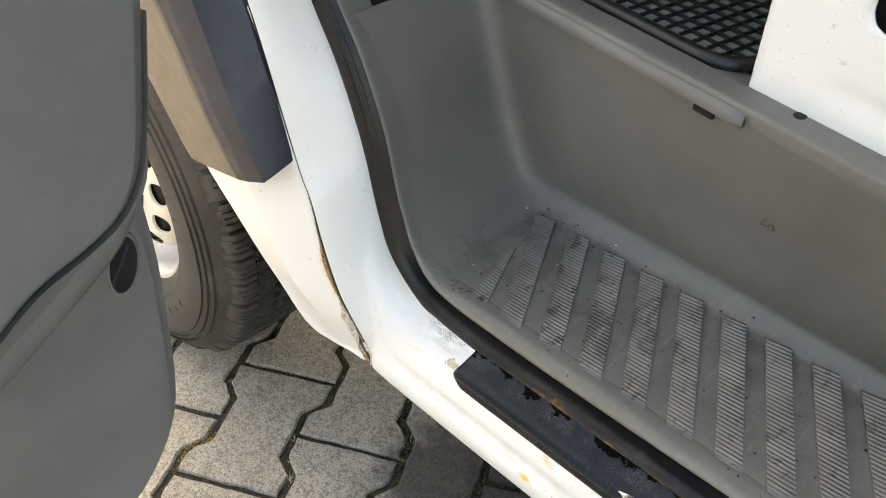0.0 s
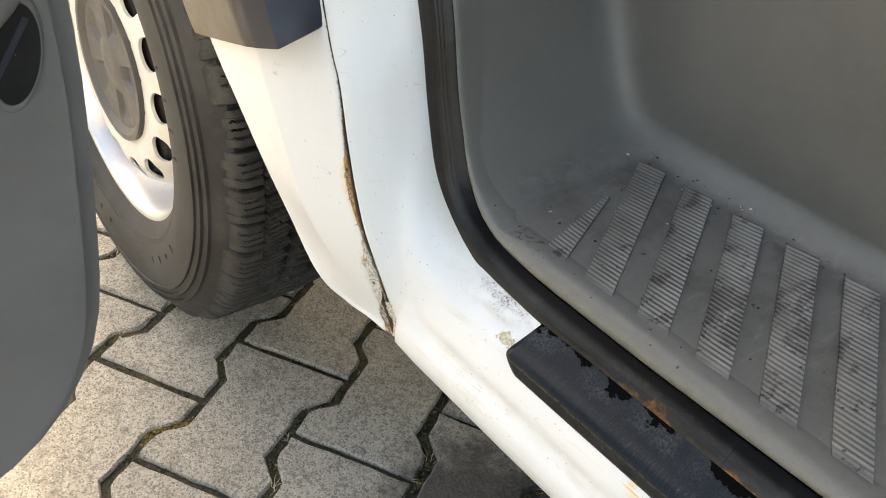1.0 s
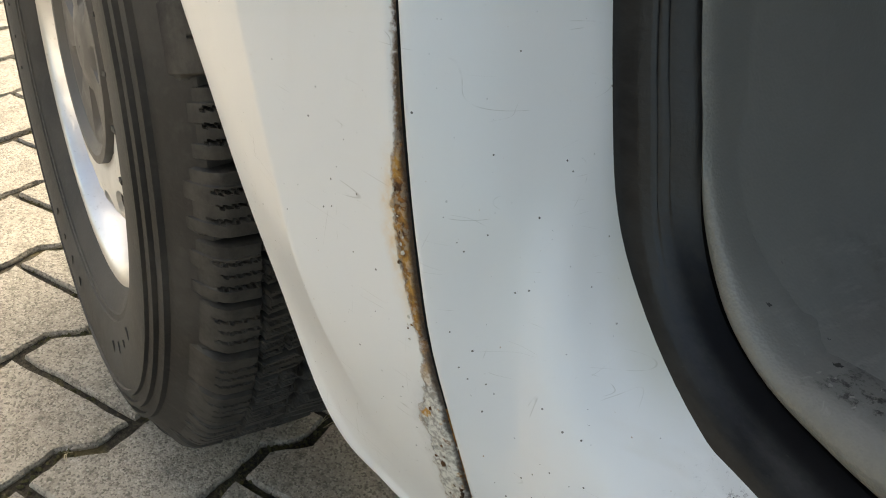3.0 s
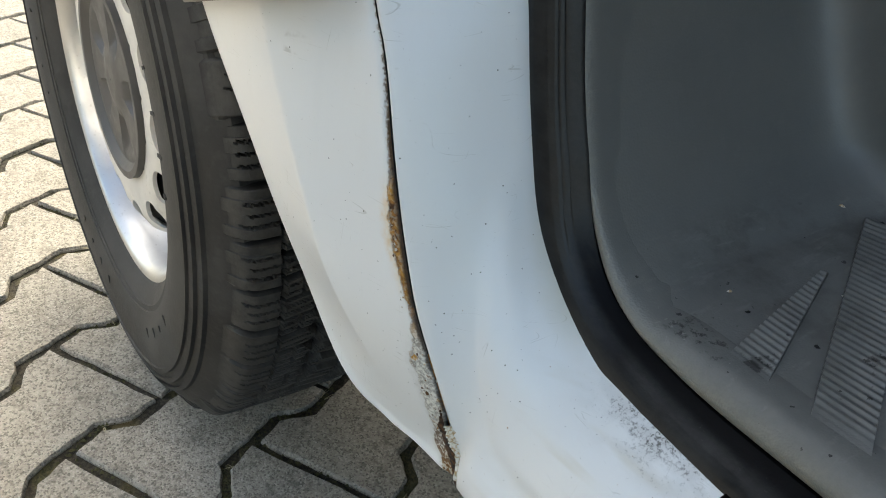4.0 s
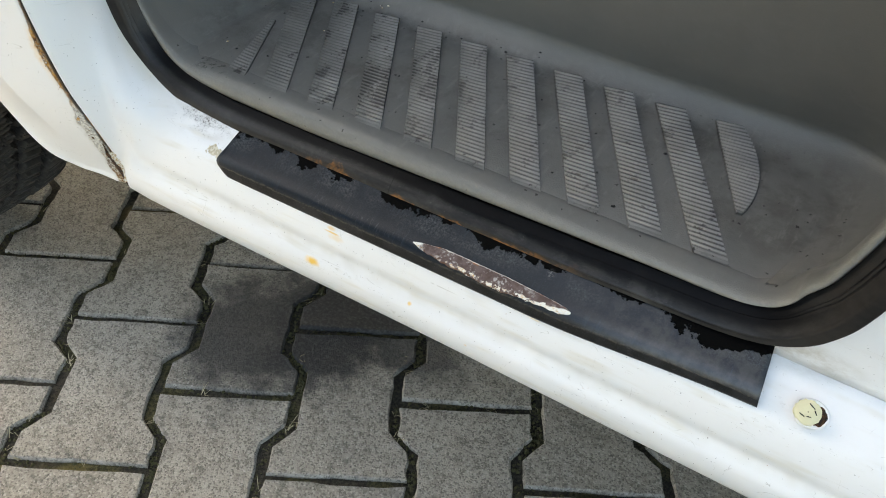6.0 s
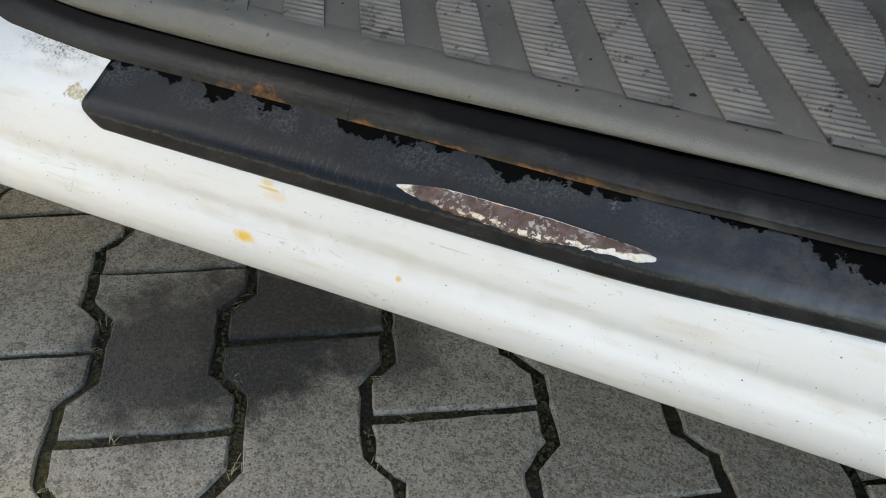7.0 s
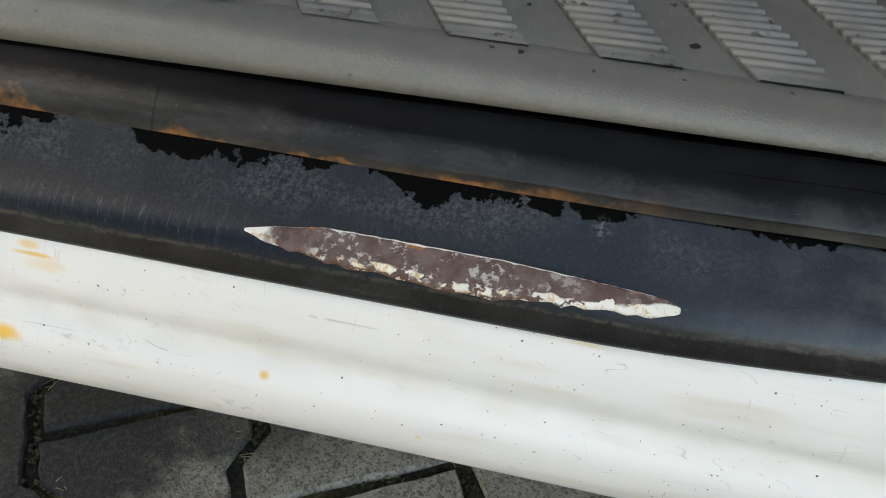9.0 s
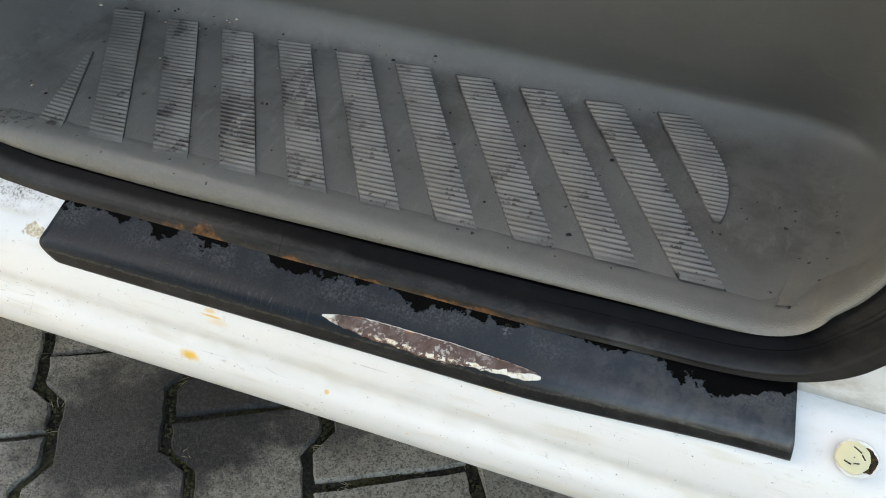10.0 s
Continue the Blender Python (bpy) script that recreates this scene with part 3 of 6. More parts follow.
def paver_material(name):
    k = Mat(name, rough=0.9)
    x, y, z = k.split(k.where)
    pick = k.random()
    grain = k.cells(520.0)
    broad, mid, fine = k.noise(6.0, 5.0), k.noise(34.0, 6.0, 0.62), k.noise(230.0, 6.0, 0.68)
    base = k.mix(k.step(broad, 0.3, 0.7), (0.290, 0.265, 0.224), (0.372, 0.344, 0.294))
    base = k.mix(k.math("MULTIPLY", pick, 0.45), base, (0.215, 0.203, 0.178))
    base = k.mix(k.math("MULTIPLY", k.step(mid, 0.46, 0.66), 0.5), base, (0.145, 0.135, 0.112))
    # sand and grit in the cast face
    grit = k.split(grain["Color"])[0]
    base = k.mix(k.step(grit, 0.78, 0.88, (0, 0.42)), base, (0.46, 0.43, 0.38))
    base = k.mix(k.step(grit, 0.14, 0.24, (0.65, 0)), base, (0.085, 0.079, 0.068))
    base = k.mix(k.math("MULTIPLY", k.step(fine, 0.50, 0.68), 0.4), base, (0.155, 0.144, 0.120))
    blotch = k.noise(125.0, 5.0, 0.6)
    base = k.mix(k.math("MULTIPLY", k.step(blotch, 0.53, 0.64), 0.60), base, (0.115, 0.108, 0.094))
    base = k.mix(k.math("MULTIPLY", k.step(blotch, 0.30, 0.40, (1, 0)), 0.25), base, (0.42, 0.40, 0.36))
    pebble = k.cells(230.0)
    stone = k.step(k.split(pebble["Color"])[2], 0.80, 0.83)
    base = k.mix(k.math("MULTIPLY", k.math("MULTIPLY", stone, k.step(pebble["Distance"], 0.22, 0.40, (1, 0))), 0.55), base, k.mix(k.step(k.split(pebble["Color"])[0], 0.55, 0.6), (0.095, 0.090, 0.080), (0.44, 0.42, 0.38)))
    pits = k.cells(170.0)
    hole = k.math("MULTIPLY", k.step(k.math("ADD", pits["Distance"], k.math("MULTIPLY", k.math("SUBTRACT", fine, 0.5), 0.5)), 0.08, 0.22, (1, 0)), k.step(k.split(pits["Color"])[0], 0.60, 0.62))
    base = k.mix(k.math("MULTIPLY", hole, 0.7), base, (0.060, 0.055, 0.045))
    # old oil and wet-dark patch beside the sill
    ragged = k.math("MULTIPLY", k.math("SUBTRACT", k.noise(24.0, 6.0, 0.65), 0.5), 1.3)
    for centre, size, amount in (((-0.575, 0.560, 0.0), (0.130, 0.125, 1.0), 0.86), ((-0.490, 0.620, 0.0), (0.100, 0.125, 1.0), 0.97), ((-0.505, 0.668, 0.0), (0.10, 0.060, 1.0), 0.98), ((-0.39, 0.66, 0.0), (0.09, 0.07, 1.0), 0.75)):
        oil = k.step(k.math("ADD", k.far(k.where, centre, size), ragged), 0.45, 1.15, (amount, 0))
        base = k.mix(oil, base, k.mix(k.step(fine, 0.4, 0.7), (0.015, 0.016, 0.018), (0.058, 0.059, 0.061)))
    bump = k.math("ADD", k.math("MULTIPLY", grain["Distance"], -1.0), k.math("SUBTRACT", k.math("MULTIPLY", fine, 1.6), hole))
    return k.done(base, k.step(fine, 0.3, 0.7, (0.8, 0.98)), bump, depth=0.0016, strength=0.5)


def joint_material(name):
    k = Mat(name, rough=1.0)
    mid, fine = k.noise(14.0, 5.0), k.noise(260.0, 6.0, 0.7)
    base = k.mix(k.step(fine, 0.35, 0.7), (0.018, 0.016, 0.011), (0.075, 0.065, 0.045))
    base = k.mix(k.math("MULTIPLY", k.step(mid, 0.52, 0.64), 0.4), base, k.mix(k.step(fine, 0.4, 0.6), (0.055, 0.058, 0.014), (0.15, 0.135, 0.035)))
    base = k.mix(k.math("MULTIPLY", k.step(k.noise(5.0, 3.0), 0.60, 0.66), 0.3), base, (0.22, 0.17, 0.05))
    return k.done(base, 1.0, fine, depth=0.004, strength=0.9)


PAINT = paint_material("white_paint")
FENDER = paint_material("white_paint_rusted_edge", seam=True)
STEP = step_material("grey_step_plastic")
STEP_RIM = step_material("chafed_step_rim", rim=True)
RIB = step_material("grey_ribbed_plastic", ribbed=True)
DOORTRIM = plastic_material("door_trim_plastic", (0.116, 0.117, 0.114), (0.148, 0.149, 0.145), rough=0.5, dust=0.08, specks=False)
# one dark moulding in two tones: reflected sky and ground put into the colour
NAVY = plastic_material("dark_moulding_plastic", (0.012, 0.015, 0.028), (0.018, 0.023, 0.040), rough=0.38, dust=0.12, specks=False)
BROWN = plastic_material("ground_tinted_moulding", (0.095, 0.080, 0.062), (0.135, 0.115, 0.090), rough=0.5, dust=0.2, specks=False)
SEAL = rubber_material("door_seal_rubber", seal=True)
RUBBER = rubber_material("black_rubber")
MAT = plastic_material("mat_rubber", (0.10, 0.125, 0.117), (0.14, 0.17, 0.16), rough=0.34, dust=0.2)
STRIP = strip_material("dark_sill_film")
SCAR = scar_material("worn_through_film")
TYRE = tyre_material("tyre_rubber")
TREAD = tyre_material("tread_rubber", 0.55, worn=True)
SILVER = metal_material("bare_rim_steel", (0.55, 0.55, 0.55), 0.28, 0.95)
DISC = metal_material("silver_wheel_paint", (0.62, 0.60, 0.565), 0.42, 0.15)
CAP = plastic_material("grey_cap_plastic", (0.050, 0.048, 0.047), (0.070, 0.067, 0.066), rough=0.5, dust=0.2, specks=False)
BLACK = plastic_material("underbody_black", (0.005, 0.005, 0.005), (0.010, 0.010, 0.010), rough=0.9, dust=0.05)
CREAM = plastic_material("cream_sealant", (0.62, 0.58, 0.36), (0.70, 0.66, 0.44), rough=0.6, dust=0.15)
PAVER = paver_material("concrete_paver")
JOINT = joint_material("mossy_joint_sand")
k = Mat("rusted_steel", rough=0.9)
RUST = k.done(rusty(k, (0.06, 0.03, 0.015), 1.0, k.step(k.noise(300.0, 5.0), 0.60, 0.64), k.noise(140.0, 5.0), k.noise(80.0, 5.0)), 0.92, k.noise(260.0, 6.0), depth=0.002, strength=0.9)
k = Mat("joint_moss", rough=1.0)
MOSS = k.done(k.mix(k.noise(180.0, 4.0), (0.030, 0.031, 0.012), (0.105, 0.098, 0.044)), 1.0, k.noise(700.0, 4.0), depth=0.001, strength=0.7)
k = Mat("dry_straw", rough=0.8)
STRAW = k.done(k.mix(k.noise(120.0, 3.0), (0.20, 0.17, 0.09), (0.46, 0.42, 0.30)), 0.8)
k = Mat("orange_lichen", rough=1.0)
LICHEN = k.done(k.mix(k.noise(220.0, 4.0), (0.085, 0.062, 0.018), (0.31, 0.215, 0.055)), 1.0, k.noise(700.0, 4.0), depth=0.001, strength=0.7)
k = Mat("rust_scale", rough=0.9)
pick = k.node("ShaderNodeNewGeometry").outputs["Random Per Island"]
scale_tone = k.mix(k.step(pick, 0.2, 0.4), (0.10, 0.042, 0.014), (0.36, 0.17, 0.045))
SCALE = k.done(k.mix(k.step(pick, 0.36, 0.42), scale_tone, k.mix(k.noise(400.0, 4.0), (0.40, 0.37, 0.33), (0.74, 0.69, 0.58))), 0.9, k.noise(600.0, 4.0), depth=0.0006, strength=0.6)
k = Mat("rusted_through", rough=0.95)
HOLE = k.done(k.mix(k.step(k.noise(260.0, 6.0, 0.7), 0.40, 0.62), (0.010, 0.005, 0.003), (0.105, 0.048, 0.018)), 0.95, k.noise(420.0, 6.0), depth=0.0015, strength=0.9)
k = Mat("lifted_paint", rough=0.6)
CURL = k.done(k.mix(k.step(k.noise(520.0, 5.0, 0.7), 0.44, 0.62), (0.70, 0.66, 0.56), (0.42, 0.27, 0.12)), 0.6, k.noise(500.0, 5.0), depth=0.0006, strength=0.6)

from mathutils.bvhtree import BVHTree


# ---- mesh helpers ----
def part(name, bm, material, parent=None, label="", smooth=True, angle=40):
    """Links a bmesh as one mesh object under a thing or a part."""
    me = bpy.data.meshes.new(name)
    bm.to_mesh(me)
    bm.free()
    me.materials.append(material)
    if smooth:
        me.polygons.foreach_set("use_smooth", [True] * len(me.polygons))
        me.set_sharp_from_angle(angle=radians(angle))
    ob = new(name, me)
    ob.parent = parent
    if label:
        tagged(ob, label)
    return ob


def grid(rows, uvs=None, closed=False):
    """A bmesh sheet through rows of points, with uv where given; closed joins the last column to the first."""
    bm = bmesh.new()
    vs = [[bm.verts.new(p) for p in row] for row in rows]
    layer = bm.loops.layers.uv.new("UVMap") if uvs else None
    n = len(rows[0])
    for i in range(len(rows) - 1):
        for j in range(n if closed else n - 1):
            j2 = (j + 1) % n
            f = bm.faces.new((vs[i][j], vs[i + 1][j], vs[i + 1][j2], vs[i][j2]))
            if uvs:
                for loop, (a, b) in zip(f.loops, ((i, j), (i + 1, j), (i + 1, j2), (i, j2))):
                    loop[layer].uv = uvs[a][b]
    return bm


def thick(ob, metres, offset=1.0):
    m = ob.modifiers.new("thickness", "SOLIDIFY")
    m.thickness, m.offset = metres, offset
    return ob


def curve(points, n):
    """n points along a smooth line through the given ones, evenly spread over its length."""
    p = np.array(points, float)
    p = np.vstack([2 * p[0] - p[1], p, 2 * p[-1] - p[-2]])
    out = []
    for i in range(1, len(p) - 2):
        for s in np.linspace(0, 1, 24, endpoint=False):
            a, b, c, d = p[i - 1 : i + 3]
            out.append(0.5 * (2 * b + (c - a) * s + (2 * a - 5 * b + 4 * c - d) * s * s + (3 * b - a - 3 * c + d) * s**3))
    out = np.array(out + [p[-2]])
    run = np.concatenate([[0], np.cumsum(np.linalg.norm(np.diff(out, axis=0), axis=1))])
    return np.stack([np.interp(np.linspace(0, run[-1], n), run, out[:, i]) for i in range(out.shape[1])], 1)


def along(points, key, values):
    """The other coordinates of a curve where coordinate key has the given values."""
    p = curve(points, 300)
    p = p[np.argsort(p[:, key])]
    return np.stack([np.interp(values, p[:, key], p[:, i]) for i in range(p.shape[1])], 1)


def box(bm, centre, size, bevel=0.0, turn=None):
    made = bmesh.ops.create_cube(bm, size=1.0)["verts"]
    m = Matrix.Translation(centre) @ (turn or Matrix()) @ Matrix.Diagonal((*size, 1))
    bmesh.ops.transform(bm, matrix=m, verts=made)
    if bevel:
        edges = list({e for v in made for e in v.link_edges})
        bmesh.ops.bevel(bm, geom=edges, offset=bevel, segments=2, affect="EDGES", clamp_overlap=True)


def turned(profile, n, axis_y=True):
    """Rows for grid(): (radius, depth) pairs turned round the y axis at the origin, depth inward."""
    rows = []
    for a in np.linspace(0, 2 * math.pi, n, endpoint=False):
        rows.append([(r * math.cos(a), d, r * math.sin(a)) for r, d in profile])
    return rows + [rows[0]]


def slab(outline, x0, x1, bevel, segments=3):
    """A plate with a (y, z) outline, from x0 to x1, its edges rounded."""
    bm = bmesh.new()
    f = bm.faces.new([bm.verts.new((x0, y, z)) for y, z in outline])
    made = bmesh.ops.extrude_face_region(bm, geom=[f])["geom"]
    bmesh.ops.translate(bm, vec=(x1 - x0, 0, 0), verts=[g for g in made if isinstance(g, bmesh.types.BMVert)])
    bmesh.ops.recalc_face_normals(bm, faces=bm.faces)
    edges = [e for e in bm.edges if abs(e.verts[0].co.x - e.verts[1].co.x) < 1e-6]
    bmesh.ops.bevel(bm, geom=edges, offset=bevel, segments=segments, affect="EDGES", clamp_overlap=True)
    return bm


# ---- the van: curves that its panels share (x to the rear, y into the van, z up) ----
SEAM = [(-0.80, 0.435, 0.85), (-0.728, 0.430, 0.72), (-0.676, 0.428, 0.571), (-0.657, 0.426, 0.536), (-0.640, 0.424, 0.486), (-0.622, 0.425, 0.433), (-0.611, 0.430, 0.40), (-0.605, 0.437, 0.372), (-0.602, 0.446, 0.34), (-0.600, 0.453, 0.307)]
ARCH = [(-1.00, 0.402, 0.702), (-0.945, 0.402, 0.662), (-0.893, 0.403, 0.590), (-0.838, 0.405, 0.512), (-0.794, 0.409, 0.460), (-0.742, 0.415, 0.399), (-0.692, 0.427, 0.334), (-0.662, 0.440, 0.314), (-0.635, 0.448, 0.309), (-0.600, 0.453, 0.305)]
# outer edge of the door seal in x, z
SEAL_OUTER = [(-0.775, 0.82), (-0.715, 0.712), (-0.680, 0.657), (-0.651, 0.591), (-0.6345, 0.525), (-0.6215, 0.487), (-0.609, 0.4615), (-0.5935, 0.4415), (-0.576, 0.4268), (-0.555, 0.4162), (-0.532, 0.4100), (-0.506, 0.4068), (-0.473, 0.4058), (-0.40, 0.4055), (-0.325, 0.407), (-0.205, 0.410), (-0.09, 0.414), (-0.035, 0.4165), (0.000, 0.4225), (0.024, 0.434), (0.040, 0.450), (0.054, 0.475), (0.070, 0.53), (0.085, 0.60), (0.10, 0.75)]
SILL_END = 1.6

van = tagged(new("van"), "white panel van with rusty sill and open front door", "van")
OUT_LINE = curve(SEAL_OUTER, 260)


def seal_edge(inward):
    """The seal's outer edge moved into the opening by that much."""
    d = np.gradient(OUT_LINE, axis=0)
    n = np.stack([-d[:, 1], d[:, 0]], 1) / np.linalg.norm(d, axis=1)[:, None]
    return OUT_LINE + inward * n


def ease(v):
    v = np.clip(v, 0, 1)
    return v * v * (3 - 2 * v)


SEAL_UP = np.where(OUT_LINE[:, 0] < -0.3, ease((OUT_LINE[:, 1] - 0.425) / 0.07), 1.2 * ease((OUT_LINE[:, 1] - 0.4155) / 0.03))
E_LINE = OUT_LINE + (seal_edge(1.0) - OUT_LINE) * (0.0088 + 0.0044 * SEAL_UP)[:, None]


def build_pillar_and_sill():
    """White jamb from the fender seam round the lower corner into the rocker, one pressed sheet."""
    inner = seal_edge(0.003)
    left = inner[inner[:, 0] < -0.545]
    rows, count = [], 60
    # pillar: outer edge runs down the seam
    outer = curve(SEAM, count)
    run = np.linspace(0, 1, count)
    pick = np.stack([np.interp(run**0.92, np.linspace(0, 1, len(left)), left[:, i]) for i in (0, 1)], 1)
    # shares of the way from outer edge to seal, and bulge outward there
    shares = np.array([0, 0.03, 0.09, 0.2, 0.34, 0.44, 0.52, 0.60, 0.70, 0.82, 0.92, 1.0, 1.06])
    pill = np.array([0, 0.0012, 0.0026, 0.0040, 0.0047, 0.0048, 0.0047, 0.0045, 0.0042, 0.0032, 0.0006, -0.0035, -0.009])
    sill_profile = [(0.456, 0.3035), (0.4515, 0.3045), (0.4475, 0.312), (0.4452, 0.322), (0.4458, 0.334), (0.4500, 0.3425), (0.4533, 0.3495), (0.4538, 0.3590), (0.4575, 0.3725), (0.4635, 0.3855), (0.4735, 0.3945), (0.487, 0.4035), (0.500, 0.411)]
    sill_arr = np.array(sill_profile)
    for i in range(count):
        o, s = outer[i] + np.array((0.0012 + 0.0008 * float(ease((0.43 - outer[i][2]) / 0.04)), 0.0018, 0)), np.array((pick[i][0], 0.4985, pick[i][1]))
        d = s - o
        n = np.cross(d, outer[min(i + 1, count - 1)] - outer[max(i - 1, 0)])
        n = n / np.linalg.norm(n)
        if n[1] > 0:
            n = -n
        plain = np.array([o + d * f + n * b for f, b in zip(shares, pill)])
        # the sill's pressed fold fades in over the lower third
        w = np.clip((0.47 - o[2]) / 0.165, 0, 1)
        w = w * w * (3 - 2 * w)
        cut = np.array([(np.interp(f, (0, 1.06), (o[0], s[0])), a, b) for f, (a, b) in zip(shares, sill_profile)])
        cut[:, 2] = o[2] + (sill_arr[:, 1] - 0.3035) * (s[2] - o[2]) / (0.411 - 0.3035)
        swell = sill_arr[:, 0] - 0.456
        swell = np.where(swell < 0, swell * (0.12 + 0.88 * ease((0.335 - o[2]) / 0.03)), swell)
        cut[:, 1] = o[1] + swell * (s[1] - o[1]) / (0.500 - 0.456)
        row = plain * (1 - w) + cut * w
        rows.append(row)
    corner = inner[np.argmin(np.abs(inner[:, 0] + 0.545))]
    # sill: outer edge is the rocker's bottom line
    for q in np.concatenate([np.linspace(0.04, 1, 26), [1.6, 2.4, 3.5435]]):
        x_out = -0.597 + 0.62 * q
        x_in = corner[0] + (0.03 - corner[0]) * q if q <= 1 else 0.03 + 0.62 * (q - 1)
        fade = max(0.0, 1 - q * 4.5)
        z_in = 0.4085 + (corner[1] - 0.4085) * fade**2
        y_in = 0.500 - 0.0015 * fade
        row = []
        for f, (a, b) in zip(shares, sill_profile):
            g = f / 1.06
            rise = 0.0048 * float(ease((x_out + 0.52) / 0.32)) * max(0.0, 1 - (b - 0.3035) / 0.055)
            row.append((x_out + (x_in - x_out) * g, a + (y_in - 0.500) * g, b + rise + (z_in - 0.411) * g**4))
        rows.append(np.array(row))
    # fine resampling along the profile keeps the folds soft
    fine = []
    for row in rows:
        fine.append(curve(row, 64))
    # pressed crease slanting down from the pillar to the sill's fold
    sheet = np.array(fine)
    crest = np.interp(sheet[:, :, 2], (0.385, 0.399, 0.416, 0.436, 0.463, 0.51), (-0.515, -0.538, -0.558, -0.591, -0.618, -0.634))
    away = sheet[:, :, 0] - crest
    lift = np.where(away < 0, np.exp(-((away / 0.010) ** 2)), np.exp(-((away / 0.030) ** 2)))
    lift = lift * ease((sheet[:, :, 2] - 0.390) / 0.020) * ease((0.51 - sheet[:, :, 2]) / 0.04) * ease((sheet[:, :, 0] + 0.64) / 0.02) * ease((0.492 - sheet[:, :, 1]) / 0.015)
    sheet[:, :, 1] -= 0.0024 * lift
    fine = list(sheet)
    ob = part("pillar_and_sill", grid([[tuple(p) for p in row] for row in fine], [[(i / len(fine), j / 63) for j in range(64)] for i in range(len(fine))]), PAINT, van, "white painted door pillar and rocker sill, chipped", angle=60)
    thick(ob, 0.0012, 1.0)
    # turned-under flange and inner face
    bm = grid([[(x, 0.4565, 0.3035), (x, 0.475, 0.300), (x, 0.53, 0.302), (x, 0.53, 0.40)] for x in np.linspace(-0.60, SILL_END, 12)])
    part("sill_underside", bm, BLACK, van)


build_pillar_and_sill()


def build_fender():
    """Fender tail between the wheel arch and the rusted seam, with a return lip round the arch."""
    count, across = 220, 64
    a, s = curve(ARCH, count), curve(SEAM[1:], count)
    rows, uvs = [], []
    rng = np.random.RandomState(4)
    jag = np.interp(np.linspace(0, 1, count), np.linspace(0, 1, 70), rng.rand(70))
    for i in range(count):
        p, q = a[i].copy(), s[i].copy()
        # gap to the pillar: hairline above, eaten away at the foot
        z = q[2]
        eaten = np.clip((0.360 - z) / 0.022, 0, 1) * (0.0015 + 0.0085 * jag[i]) + 0.0004 * jag[i]
        q[0] -= 0.0007 + eaten
        row, uv = [], []
        length = np.linalg.norm(q - p)
        for j in range(across):
            f = (j / (across - 1)) ** 0.8
            pt = p + (q - p) * f
            x0, x1 = np.interp(pt[2], a[::-1, 2], a[::-1, 0]), np.interp(pt[2], s[::-1, 2], s[::-1, 0])
            g = float(np.clip((pt[0] - x0) / max(0.01, x1 - x0), 0, 1))
            out = 0.013 * (g / 0.57 if g < 0.57 else (1 - g) / 0.43) * min(1.0, length / 0.08) * float(ease((pt[2] - 0.33) / 0.10))
            edge = length * (1 - f)
            fold = 0.0016 * max(0.0, 1 - edge / 0.003) ** 2
            lip = 0.004 * max(0.0, 1 - length * f / 0.005) ** 2
            flare = 0.0042 * max(0.0, 1 - length * f / 0.011) ** 1.6 * float(ease((0.385 - p[2]) / 0.05)) * min(1.0, length / 0.02)
            row.append((pt[0], pt[1] - out + fold + lip - flare, pt[2]))
            uv.append((edge, pt[2]))
        rows.append(row)
        uvs.append(uv)
    ob = part("front_fender", grid(rows, uvs), FENDER, van, "white front fender with rust along its rear seam", angle=70)
    # return lip into the wheel house, and folded edge at the seam
    lip = [[r[0], (r[0][0] - 0.004, r[0][1] + 0.006, r[0][2] + 0.002), (r[0][0] + 0.002, r[0][1] + 0.030, r[0][2] + 0.004)] for r in rows]
    part("arch_lip", grid(lip), PAINT, van, angle=70)
    back = [[r[-1], (r[-1][0] + 0.0004, r[-1][1] + 0.010, r[-1][2])] for r in rows]
    foot = int(np.argmin(np.abs(s[:, 2] - 0.40)))
    # upper part of the fold is coloured black, as if in the gap's shade
    part("seam_fold", grid(back[: foot + 1]), BLACK, van)
    part("seam_fold", grid(back[foot:]), RUST, van)
    # black sheet for the gap's shade above, rusted steel seen in it below
    inner = [[(q[0] - 0.012, q[1] + 0.008, q[2]), (q[0] - 0.003, q[1] + 0.0125, q[2]), (q[0] + 0.010, q[1] + 0.016, q[2])] for q in s]
    cut = int(np.argmin(np.abs(s[:, 2] - 0.356)))
    part("seam_gap_shade", grid(inner[: cut + 1]), BLACK, van)
    part("seam_backing", grid([[(x, y - 0.003, z) for x, y, z in r] for r in inner[cut:]]), RUST, van, "brown rusted steel inside the seam")


build_fender()


